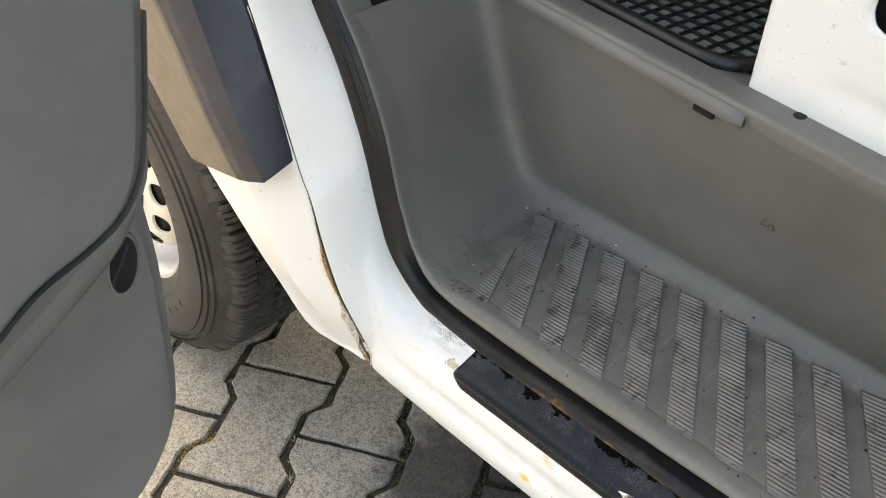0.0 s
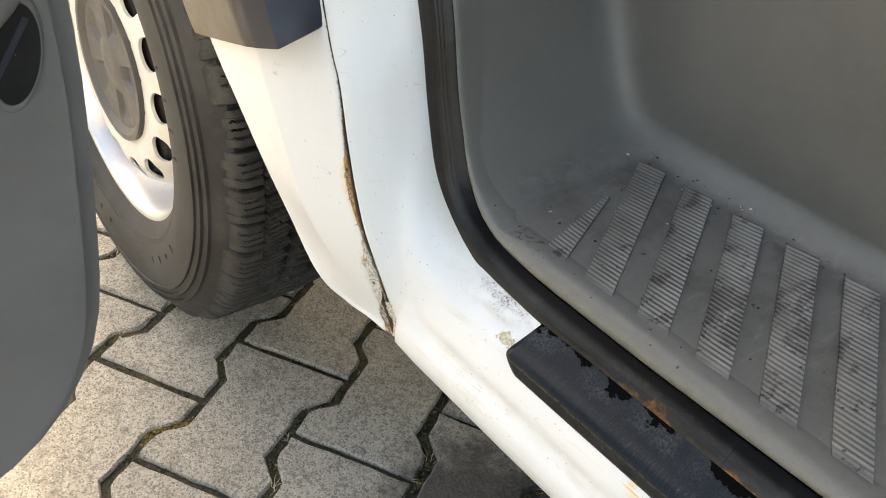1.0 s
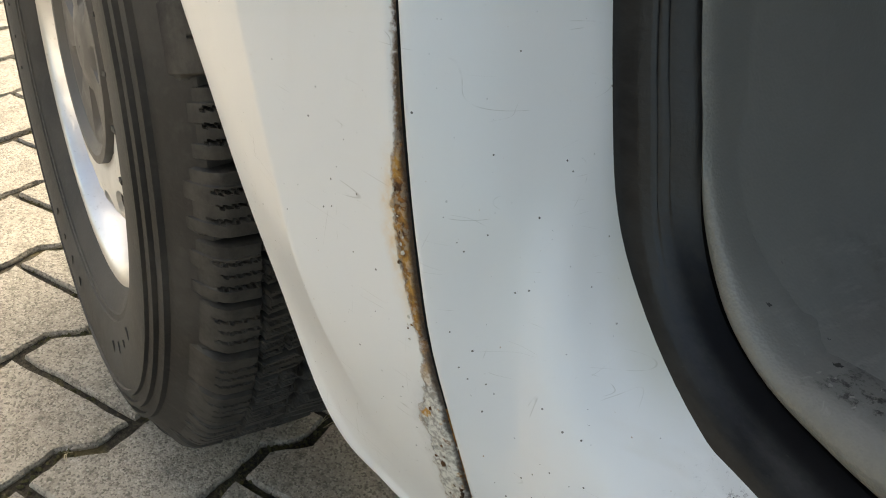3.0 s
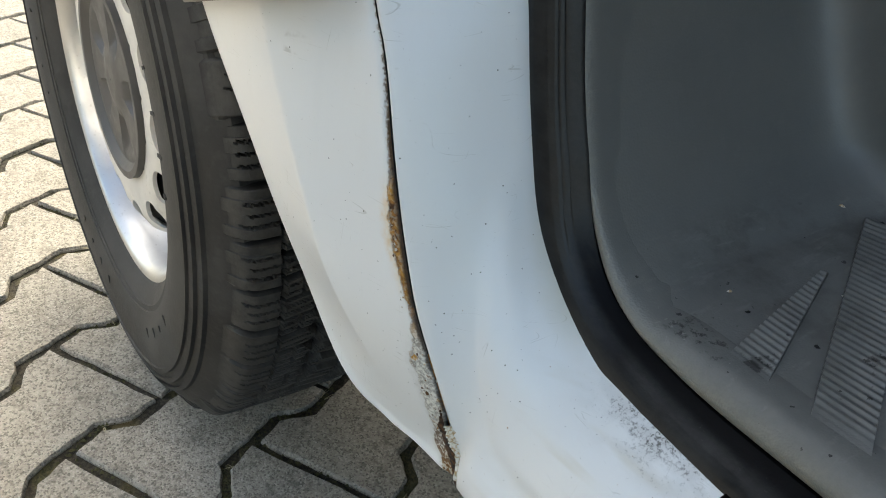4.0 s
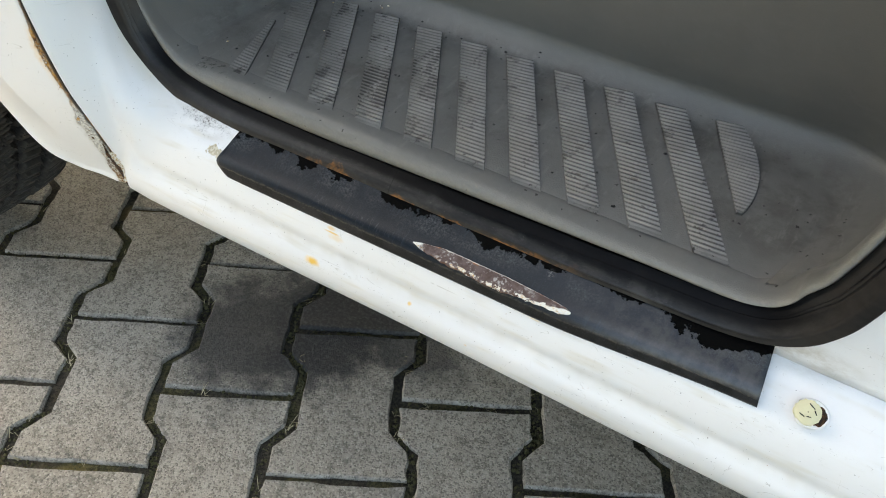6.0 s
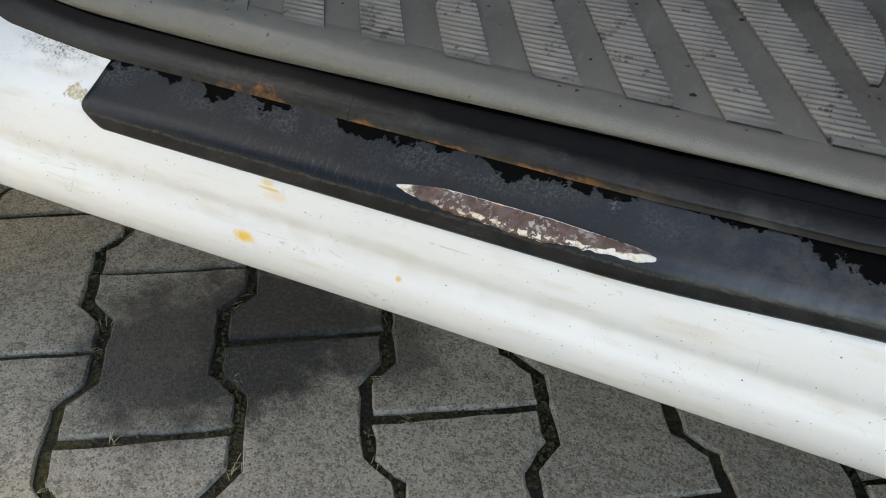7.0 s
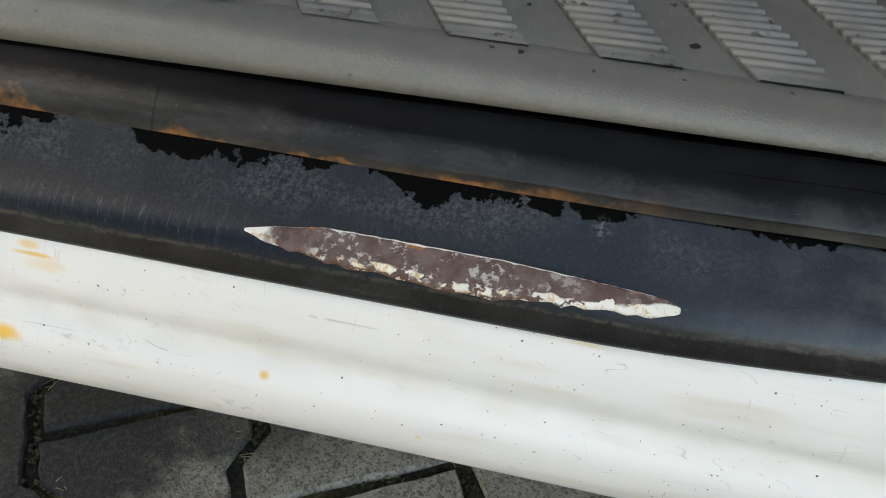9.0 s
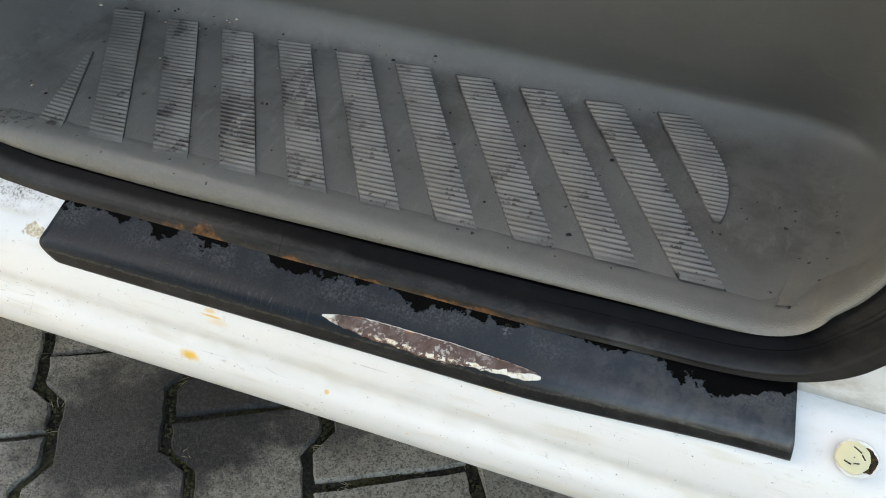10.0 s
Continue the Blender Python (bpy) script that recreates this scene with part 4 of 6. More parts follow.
def build_rust_flakes():
    """Lifted paint scales and crumbs along the rusted foot of the seam."""
    rng = random.Random(11)
    s = curve(SEAM, 400)
    s = s[(s[:, 2] < 0.475) & (s[:, 2] > 0.306)]
    bm = bmesh.new()
    for _ in range(150):
        p = s[rng.randrange(len(s))]
        low = p[2] < 0.385
        if (not low and rng.random() < 0.7) or (p[2] < 0.350 and rng.random() < 0.75):
            continue
        off = abs(rng.gauss(0.003, 0.003 if not low else 0.006))
        c = Vector((p[0] - 0.003 - off, p[1] - 0.0015 - off * 0.10, p[2] + rng.uniform(-0.004, 0.004)))
        r = rng.uniform(0.0004, 0.0016 if low else 0.0012)
        n = rng.randint(4, 6)
        turn = Euler((rng.uniform(-0.4, 0.4), rng.uniform(-0.4, 0.4), rng.uniform(-0.5, 0.5))).to_matrix()
        ring = [bm.verts.new(c + turn @ Vector((r * math.cos(t) * rng.uniform(0.6, 1.2), 0, r * math.sin(t) * rng.uniform(0.6, 1.3)))) for t in [6.283 * i / n for i in range(n)]]
        tip = bm.verts.new(c + turn @ Vector((0, -r * 0.5, 0)))
        for i in range(n):
            bm.faces.new((ring[i], ring[(i + 1) % n], tip))
    tagged(part("loose_rust", bm, SCALE, van, "loose rust and paint flakes", smooth=False), kind="stuff")


build_rust_flakes()


def build_rust_hole():
    """Jagged hole rusted through the foot of the seam, with paint lifting along its rear edge."""
    rng = np.random.RandomState(17)
    skins = [BVHTree.FromPolygons([v.co.copy() for v in ob.data.vertices], [tuple(f.vertices) for f in ob.data.polygons]) for ob in van.children if ob.name in ("pillar_and_sill", "front_fender")]
    n = 60
    zs = np.linspace(0.368, 0.3065, n)
    way = np.interp(-zs, [-0.368, -0.358, -0.347, -0.338, -0.329, -0.322, -0.315, -0.3065], [0.0004, -0.0012, -0.0026, -0.0024, -0.0004, 0.0010, -0.0008, -0.0020])
    half = np.interp(-zs, [-0.368, -0.359, -0.351, -0.341, -0.330, -0.322, -0.315, -0.3075], [0.0004, 0.0016, 0.0036, 0.0044, 0.0046, 0.0040, 0.0028, 0.0018])
    edge = along(SEAM, 2, zs[::-1])[::-1]

    def out(x, z, y, proud):
        """A point laid on the outermost panel at x, z."""
        hits = [skin.ray_cast(Vector((x, 0.30, z)), Vector((0, 1, 0)))[0] for skin in skins]
        ys = [h.y for h in hits if h]
        return (x, (min(ys) if ys else y) - proud, z)

    rows, curl = [], []
    for i, z in enumerate(zs):
        x, y = edge[i][0], edge[i][1]
        l, r = x + way[i] - half[i] * (0.8 + 0.45 * rng.rand()), x + way[i] + half[i] * (0.8 + 0.4 * rng.rand())
        rows.append([out(l + (r - l) * f, z, y, 0.0022) for f in (0.0, 0.33, 0.66, 1.0)])
        if 10 < i < 46:
            w = 0.0014 + 0.0020 * rng.rand()
            curl.append([out(r - 0.0003, z, y, 0.0024), out(r + w * 0.35, z, y, 0.0032 + 0.0008 * rng.rand()), out(r + w, z, y, 0.0013)])
    part("rust_hole", grid(rows), HOLE, van, "brown hole rusted through the seam", smooth=False)
    part("lifted_paint", grid(curl), CURL, van, "curled cream paint edge", smooth=False)


build_rust_hole()


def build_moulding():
    """Broad plastic moulding over the arch: reflections put into the colour, grey-brown towards the wheel, navy towards
    the door.
    """
    heights = np.linspace(0, 1, 30)
    edge = along(ARCH, 2, 0.515 + heights * 0.18)
    ridge = np.stack([np.interp(heights, (0, 1), (-0.716, -0.812)), np.interp(heights, (0, 0.3, 1), (0.386, 0.381, 0.379)), np.interp(heights, (0, 1), (0.553, 0.742))], 1)
    mid = np.stack([np.interp(heights, (0, 1), (-0.686, -0.768)), np.interp(heights, (0, 0.3, 1), (0.394, 0.391, 0.392)), np.interp(heights, (0, 1), (0.561, 0.752))], 1)
    rear = along(SEAM, 2, 0.573 + heights * 0.185) + np.array((-0.006, -0.001, 0))
    edge = edge + np.array((-0.002, -0.004, 0))
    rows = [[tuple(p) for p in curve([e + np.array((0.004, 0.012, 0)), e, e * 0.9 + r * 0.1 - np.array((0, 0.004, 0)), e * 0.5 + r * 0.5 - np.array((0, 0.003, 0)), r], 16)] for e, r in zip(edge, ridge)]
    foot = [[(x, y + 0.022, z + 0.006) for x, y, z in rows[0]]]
    thick(part("moulding_face", grid(foot + rows), BROWN, van, "plastic arch moulding, ground reflection coloured grey-brown", angle=50), 0.003, -1.0)
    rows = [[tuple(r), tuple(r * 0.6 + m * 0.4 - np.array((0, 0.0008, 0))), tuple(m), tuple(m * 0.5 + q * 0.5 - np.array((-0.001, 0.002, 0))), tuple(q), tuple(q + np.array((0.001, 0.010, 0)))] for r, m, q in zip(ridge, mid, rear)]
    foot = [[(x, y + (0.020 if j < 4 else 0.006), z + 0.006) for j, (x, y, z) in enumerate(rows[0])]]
    thick(part("moulding_edge", grid(foot + rows), NAVY, van, "plastic arch moulding, dark sky reflection coloured navy", angle=12), 0.003, -1.0)


build_moulding()


def build_seal():
    """Rubber door seal: a soft flattened bulb swept round the opening."""
    n = len(E_LINE)
    d = np.gradient(E_LINE, axis=0)
    nn = np.stack([-d[:, 1], d[:, 0]], 1) / np.linalg.norm(d, axis=1)[:, None]  # into the opening, in x and z
    # share of the way from outer lip to inner lip, and how proud the rubber stands there
    on_sill = [(0, 0.0), (0.012, 0.42), (0.045, 0.52), (0.055, 0.70), (0.22, 0.84), (0.36, 0.98), (0.45, 1.10), (0.52, 1.08), (0.59, 0.80), (0.66, 0.50), (0.74, 0.34), (0.80, 0.40), (0.86, 0.32), (0.93, 0.14), (1, -0.05)]
    at_front = [(0, 0.0), (0.012, 0.42), (0.045, 0.52), (0.055, 0.70), (0.30, 0.90), (0.48, 1.00), (0.60, 1.02), (0.72, 0.92), (0.82, 0.66), (0.90, 0.34), (1, 0.0)]
    on_pillar = [(0, 0.0), (0.02, 0.45), (0.10, 0.82), (0.35, 1.0), (0.60, 0.96), (0.715, 0.84), (0.74, 0.56), (0.765, 0.80), (0.80, 0.76), (0.825, 0.46), (0.85, 0.70), (0.93, 0.52), (1, 0.0)]
    shares = np.concatenate([[0, 0.006, 0.012, 0.022, 0.035, 0.045, 0.055, 0.07, 0.10], np.linspace(0.14, 0.70, 18), np.linspace(0.715, 0.86, 13), [0.89, 0.93, 0.97, 1.0]])
    rows, uvs = [], []
    rng = np.random.RandomState(2)
    sway = np.interp(np.arange(n), np.linspace(0, n, 40), rng.rand(40) - 0.5) * 0.0012
    for i in range(n):
        row, uv = [], []
        up = ease((E_LINE[i][1] - 0.415) / 0.14)
        half, deep = 0.0094 + 0.0040 * SEAL_UP[i], 0.0105
        lean = 0.55 * (1 - up) + 0.30 * up
        back_on = float(ease((E_LINE[i][0] + 0.36) / 0.26))
        front = [(a, (np.interp(a, *zip(*on_sill)) * back_on + np.interp(a, *zip(*at_front)) * (1 - back_on)) * (1 - up) + np.interp(a, *zip(*on_pillar)) * up) for a in shares]
        back = [(a, -0.9 * math.sin(math.pi * a) ** 0.8) for a in (0.85, 0.6, 0.35, 0.15, 0.0)]
        for j, (a, b) in enumerate(front + back):
            w, h = (1 - 2 * a) * half + sway[i], -b * deep
            o = -w * math.cos(lean) + h * math.sin(lean) * 0.9
            y = 0.4985 + 0.003 * up - w * math.sin(lean) + h * math.cos(lean)
            row.append((E_LINE[i][0] + nn[i][0] * o, y, E_LINE[i][1] + nn[i][1] * o))
            v = math.acos(max(-1.0, min(1.0, 1 - 2 * a))) / (2 * math.pi)
            uv.append((i / n, 1 - v if j < len(front) else v))
        rows.append(row)
        uvs.append(uv)
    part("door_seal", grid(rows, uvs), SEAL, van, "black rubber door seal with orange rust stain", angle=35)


build_seal()


# ---- the moulded step well ----
def floor_z(y):
    return 0.4415 + 0.10 * (y - 0.515)


def top_y(x):
    return 0.639 - 0.165 * (x + 0.359)


def build_step_well():
    inner = seal_edge(0.0268)
    n_half = int(np.argmin(inner[:, 1]))
    lo = inner[: n_half + 1]
    hi = inner[n_half:]
    zs = np.concatenate([np.linspace(0.447, 0.50, 14), np.linspace(0.51, 0.70, 14)])
    rows = []
    for z in zs:
        xl = np.interp(-z, -lo[:, 1], lo[:, 0])
        xr = np.interp(z, hi[:, 1], hi[:, 0])
        share = (z - 0.447) / (0.70 - 0.447)
        foot = max(0.0, 1 - (z - 0.447) / 0.024)
        pull = 0.020 * foot * foot
        bl = (np.interp(z, (0.447, 0.456, 0.548, 0.641, 0.70), (-0.580, -0.584, -0.623, -0.652, -0.668)) + pull, None)
        br = 0.052 + 0.05 * share - pull
        yb = lambda x: 0.697 + (top_y(x) - 0.697) * share - pull
        corners = [(xl, 0.505), (bl[0], yb(bl[0])), (br, yb(br)), (xr, 0.519)]
        rl, rr = 0.030 + 0.01 * share, 0.085 - 0.02 * share
        pts = []
        a = np.array(corners[0])
        b = np.array(corners[1])
        c = np.array(corners[2])
        e = np.array(corners[3])

        def fillet(p, q, r, rad):
            u, v = (p - q) / np.linalg.norm(p - q), (r - q) / np.linalg.norm(r - q)
            s, t = q + u * rad, q + v * rad
            return [(1 - f) ** 2 * s + 2 * f * (1 - f) * q + f * f * t for f in np.linspace(0, 1, 11)]

        one, two = fillet(a, b, c, rl), fillet(b, c, e, rr)
        left = [a + (one[0] - a) * f for f in np.linspace(0, 1, 10)[:-1]]
        back = [one[-1] + (two[0] - one[-1]) * f for f in np.linspace(0, 1, 26)[1:-1]]
        right = [two[-1] + (e - two[-1]) * f for f in np.linspace(0, 1, 8)[1:]]
        rows.append([(p[0], p[1], z) for p in left + one + back + two + right])
    # ground course: from the front edge back over the trodden floor to the foot of the walls
    first = rows[0]
    xs = [p[0] for p in first]
    wide = max(xs) - min(xs)
    floor_rows = []
    for f in (0.0, 0.08, 0.2, 0.35, 0.5, 0.65, 0.8, 0.9, 0.95):
        row = []
        for i, p in enumerate(first):
            share = i / (len(first) - 1)
            cx = -0.520 + 0.505 * share
            x, y = cx + (p[0] - cx) * f, 0.508 + (p[1] - 0.508) * f
            row.append((x, y, floor_z(y) + (0.447 - floor_z(p[1])) * f**6 * 0.6 - 0.004 * float(ease((0.515 - y) / 0.007) * ease((share - 0.5) / 0.2))))
        floor_rows.append(row)
    rows = [[(x, y, z + max(0.0, floor_z(y) - 0.447) * max(0.0, 1 - (z - 0.447) / 0.06)) for x, y, z in r] for r in rows]
    # rounded shoulder at the top of the riser
    for dy, dz in ((0.002, 0.003), (0.006, 0.0045), (0.03, 0.005)):
        rows.append([(x, y + dy, 0.70 + dz) for x, y, z in rows[27]])
    well = part("step_well", grid(floor_rows + rows), STEP, van, "grey moulded plastic entry step with dirty ribbed tread", angle=70)
    # soft rolled rim against the seal, slighter up the sides
    d = np.gradient(OUT_LINE, axis=0)
    nn = np.stack([-d[:, 1], d[:, 0]], 1) / np.linalg.norm(d, axis=1)[:, None]
    out = []
    for (x, z), (nx, nz), wide in zip(OUT_LINE, nn, SEAL_UP):
        up = min(1.0, max(0.0, (z - 0.4090) / 0.042 if x < -0.3 else (z - 0.424) / 0.030))
        up = up * up * (3 - 2 * up)
        low = 0.0176 + 0.0082 * wide + 0.0022 * float(ease((x + 0.40) / 0.25) * ease((-0.01 - x) / 0.09))
        high = (1 - up) * min(0.040, max(low + 0.0062, (0.4428 - z) / max(0.6, nz))) + up * (low + 0.0045)
        high = max(high, low + 0.004, 0.0276 if x < -0.3 else 0.0)
        lean_to = max(low, 0.0250)
        d = high - low
        line = [(low - 0.004, 0.514), (low, 0.5050), (low + 0.10 * d, 0.5022), (low + 0.40 * d, 0.5002), (low + 0.60 * d, 0.5012), (low + 0.80 * d, 0.5034), (low + 0.94 * d, 0.5074), (high, 0.5130), (high, 0.524), (high - 0.006, 0.546)]
        if up > 0 and x > -0.3:
            side = [(low + o, y) for o, y in ((-0.004, 0.516), (0.0003, 0.5065), (0.0014, 0.5035), (0.0030, 0.5020), (0.0044, 0.5022), (0.0056, 0.5034), (0.0064, 0.5060), (0.0066, 0.512), (0.0044, 0.524), (-0.003, 0.545))]
        elif up > 0:
            side = [(low - 0.004, 0.516), (low + 0.0004, 0.5065), (low * 0.8 + lean_to * 0.2 + 0.0010, 0.5035), (low * 0.5 + lean_to * 0.5 + 0.0016, 0.5024)]
            side += [(lean_to + o, y) for o, y in ((0.0020, 0.5022), (0.0027, 0.5028), (0.0030, 0.5045), (0.0028, 0.509), (0.0012, 0.520), (-0.002, 0.542))]
        if up > 0:
            line = [(p[0] * (1 - up) + q[0] * up, p[1] * (1 - up) + q[1] * up) for p, q in zip(line, side)]
        out.append([(x + nx * o, y, z + nz * o) for o, y in curve(line, 26)])
    marks = [[(i / len(out), j / 25) for j in range(26)] for i in range(len(out))]
    part("rim", grid(out, marks), STEP_RIM, well, angle=70)

    def bar(a, b, c, e, count, bow=0.0, tall=1.0):
        """One ribbed tread bar: corners front-left, front-right, back-right, back-left."""
        bm = bmesh.new()
        a, b, c, e = (np.array(p, float) for p in (a, b, c, e))
        prev = None
        prof = ((0.0, 0.0009), (0.16, 0.0020), (0.34, 0.0023), (0.52, 0.0020), (0.68, 0.0009))
        for i in range(count + 1):
            for f, h in prof if i < count else ((0.0, 0.0009),):
                s = min(1.0, (i + f) / count)
                l, r = a + (e - a) * s, b + (c - b) * s
                if bow:
                    r = r + np.array((bow * math.sin(math.pi * min(1.0, s * 1.02)) ** 0.8, 0))
                h = 0.0016 + (h - 0.0016) * tall * float(ease(s / 0.10))
                inset = 0.0006
                row = [bm.verts.new((x, y, floor_z(y) + k2)) for x, y, k2 in ((l[0], l[1], -0.0005), (l[0] + inset, l[1], h + 0.0003), (r[0] - inset, r[1], h + 0.0003), (r[0], r[1], -0.0005))]
                if prev:
                    for j in range(3):
                        bm.faces.new((prev[j], prev[j + 1], row[j + 1], row[j]))
                prev = row
        return bm

    for i in range(9):
        r0, l1 = -0.4380 + 0.0499 * i, -0.5420 + 0.0481 * i
        y0, y1 = 0.5165 + 0.0010 * i, 0.6600 + 0.0016 * i
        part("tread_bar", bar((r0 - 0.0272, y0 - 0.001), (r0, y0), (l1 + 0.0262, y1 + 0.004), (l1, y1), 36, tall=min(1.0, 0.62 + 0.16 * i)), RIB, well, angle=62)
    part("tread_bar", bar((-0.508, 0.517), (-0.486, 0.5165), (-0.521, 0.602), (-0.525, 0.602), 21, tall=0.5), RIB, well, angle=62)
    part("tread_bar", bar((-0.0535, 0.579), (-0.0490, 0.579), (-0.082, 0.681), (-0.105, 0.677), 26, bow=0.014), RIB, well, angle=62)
    # crumbs trodden in at the back of the tread
    rng = random.Random(41)
    for name, count, material in (("grit", 70, BLACK), ("pale_grit", 22, CURL)):
        bm = bmesh.new()
        for _ in range(count):
            x, y = rng.uniform(-0.56, -0.10), rng.choice((rng.gauss(0.668, 0.008), rng.uniform(0.53, 0.68)))
            if name == "pale_grit":
                x = rng.gauss(-0.47, 0.05)
            r = rng.uniform(0.0005, 0.0016)
            z = floor_z(y) + r * 0.2 + max(0.0, y - 0.668) * 0.3
            ring = [bm.verts.new((x + r * rng.uniform(0.6, 1.5) * math.cos(t), y + r * rng.uniform(0.6, 1.5) * math.sin(t), z)) for t in (0.2, 1.4, 2.7, 3.9, 5.1)]
            tip = bm.verts.new((x, y, z + r * 0.8))
            for i in range(5):
                bm.faces.new((ring[i], ring[(i + 1) % 5], tip))
        tagged(part(name, bm, material, well, "crumbs of dirt on the step", smooth=False), kind="stuff")
    return well


well = build_step_well()


def build_sill_strip():
    """Dark film-covered kick strip folded over the sill between the seal and the rocker."""
    face = [(0.4592, 0.3786), (0.4588, 0.3806), (0.4595, 0.3840), (0.4605, 0.3874)]
    fold = [(0.4606, 0.3880), (0.4613, 0.3894), (0.4632, 0.3918), (0.4662, 0.3938), (0.4705, 0.3960), (0.4770, 0.3999), (0.486, 0.4055), (0.500, 0.4135)]
    p = np.vstack([curve(face, 8), curve(fold, 30)])
    run = 0.0015 + np.concatenate([[0], np.cumsum(np.linalg.norm(np.diff(p, axis=0), axis=1))])
    rows, uvs = [], []
    for s in np.linspace(0, 1, 120):
        row, uv = [], []
        for (y, z), v in zip(p, run):
            # ends cut at a slant, lower front corner rounded
            f = (v - run[0]) / (run[-1] - run[0])
            x0 = -0.4800 + 0.010 * f + 0.018 * max(0.0, 0.22 - f) ** 1.5 / 0.22**1.5
            x1 = 0.0155 - 0.006 * f
            x = x0 + (x1 - x0) * s
            lift = 0.0085 * ease((x + 0.16) / 0.18) * (1 - f)
            row.append((x, y + 0.58 * lift, z + 0.81 * lift + 0.012 * (x + 0.25)))
            uv.append((x, v))
        rows.append(row)
        uvs.append(uv)
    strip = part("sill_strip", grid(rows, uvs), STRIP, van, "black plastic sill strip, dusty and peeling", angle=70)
    thick(strip, 0.0016, 1.0)
    # the scar worn through its fold
    rng = np.random.RandomState(7)
    n, m = 150, 14
    hi = np.interp(np.linspace(0, 1, n), np.linspace(0, 1, 60), rng.rand(60) - 0.5)
    lo = np.interp(np.linspace(0, 1, n), np.linspace(0, 1, 44), rng.rand(44) - 0.5)
    rows, uvs = [], []
    for i in range(n):
        u = i / (n - 1)
        x = -0.2690 + 0.1420 * u
        shape = min(1.0, (u / 0.20) ** 0.75) * (0.48 + 0.52 * min(1.0, (1 - u) / 0.40)) * min(1.0, ((1 - u) / 0.06) ** 0.5)
        centre = 0.0176 - 0.0008 * u
        up = centre + shape * 0.0062 + 0.0004 * hi[i] * min(1, u * 9, (1 - u) * 9)
        down = centre - shape * (0.0058 + 0.0016 * math.exp(-(((u - 0.55) / 0.12) ** 2))) + 0.0015 * lo[i] * min(1, u * 8, (1 - u) * 8)
        row, uv = [], []
        for j in range(m):
            f = j / (m - 1)
            v = down + (up - down) * f
            y, z = np.interp(v, run, p[:, 0]), np.interp(v, run, p[:, 1])
            g = np.interp(v + 0.0005, run, p[:, 0]) - y, np.interp(v + 0.0005, run, p[:, 1]) - z
            l = math.hypot(*g) or 1.0
            lift = 0.0021 if 0 < j < m - 1 and 0 < i < n - 1 else 0.0010
            row.append((x, y - g[1] / l * lift, z + g[0] / l * lift + 0.012 * (x + 0.25)))
            uv.append((u, f))
        rows.append(row)
        uvs.append(uv)
    part("worn_scar", grid(rows, uvs), SCAR, strip, "scraped scar showing brown primer and white paint", angle=80)


build_sill_strip()


def build_plug():
    """Cream sealant plug in a round hole of the sill."""
    m = pose(0.0468, 0.4692, 0.3982, -57, 0, 0)
    rng = random.Random(9)

    def disc(name, profile, material, dx, wide, rough=0.0, label=""):
        rows = []
        for r in turned(profile, 30)[:-1]:
            f = 1 + rng.uniform(-rough, rough)
            rows.append([tuple(m @ Vector((x * wide * f + dx, y + rng.uniform(-rough, rough) * 0.002, z * f))) for x, y, z in r])
        return part(name, grid(rows + [rows[0]]), material, van, label)

    disc("plug_hole", [(0.0005, 0.0003), (0.0088, 0.0002), (0.0096, -0.0003), (0.0106, 0.0012)], PAINT, 0.0012, 1.12)
    disc("plug_gap", [(0.0005, -0.0004), (0.0062, -0.0004), (0.0070, -0.0002)], HOLE, 0.0046, 0.95, 0.08, "rusty gap beside the plug")
    plug = disc("sill_plug", [(0.0004, -0.0020), (0.0040, -0.0021), (0.0072, -0.0018), (0.0086, -0.0010), (0.0090, 0.0010)], CREAM, -0.0012, 1.02, 0.05, "cream sealant plug in the sill")
    bm = bmesh.new()
    for x, z, w, turn in ((-0.003, -0.0035, 0.004, 0.3), (0.0015, -0.0030, 0.003, -0.2), (0.001, 0.0045, 0.005, 0.5), (0.0045, 0.0012, 0.0035, 0.9)):
        box(bm, (0, 0, 0), (w, 0.0006, 0.0007), 0, m @ Matrix.Translation((x - 0.0012, -0.0021, z)) @ Matrix.Rotation(turn, 4, "Y"))
    part("slits", bm, BLACK, plug)


build_plug()


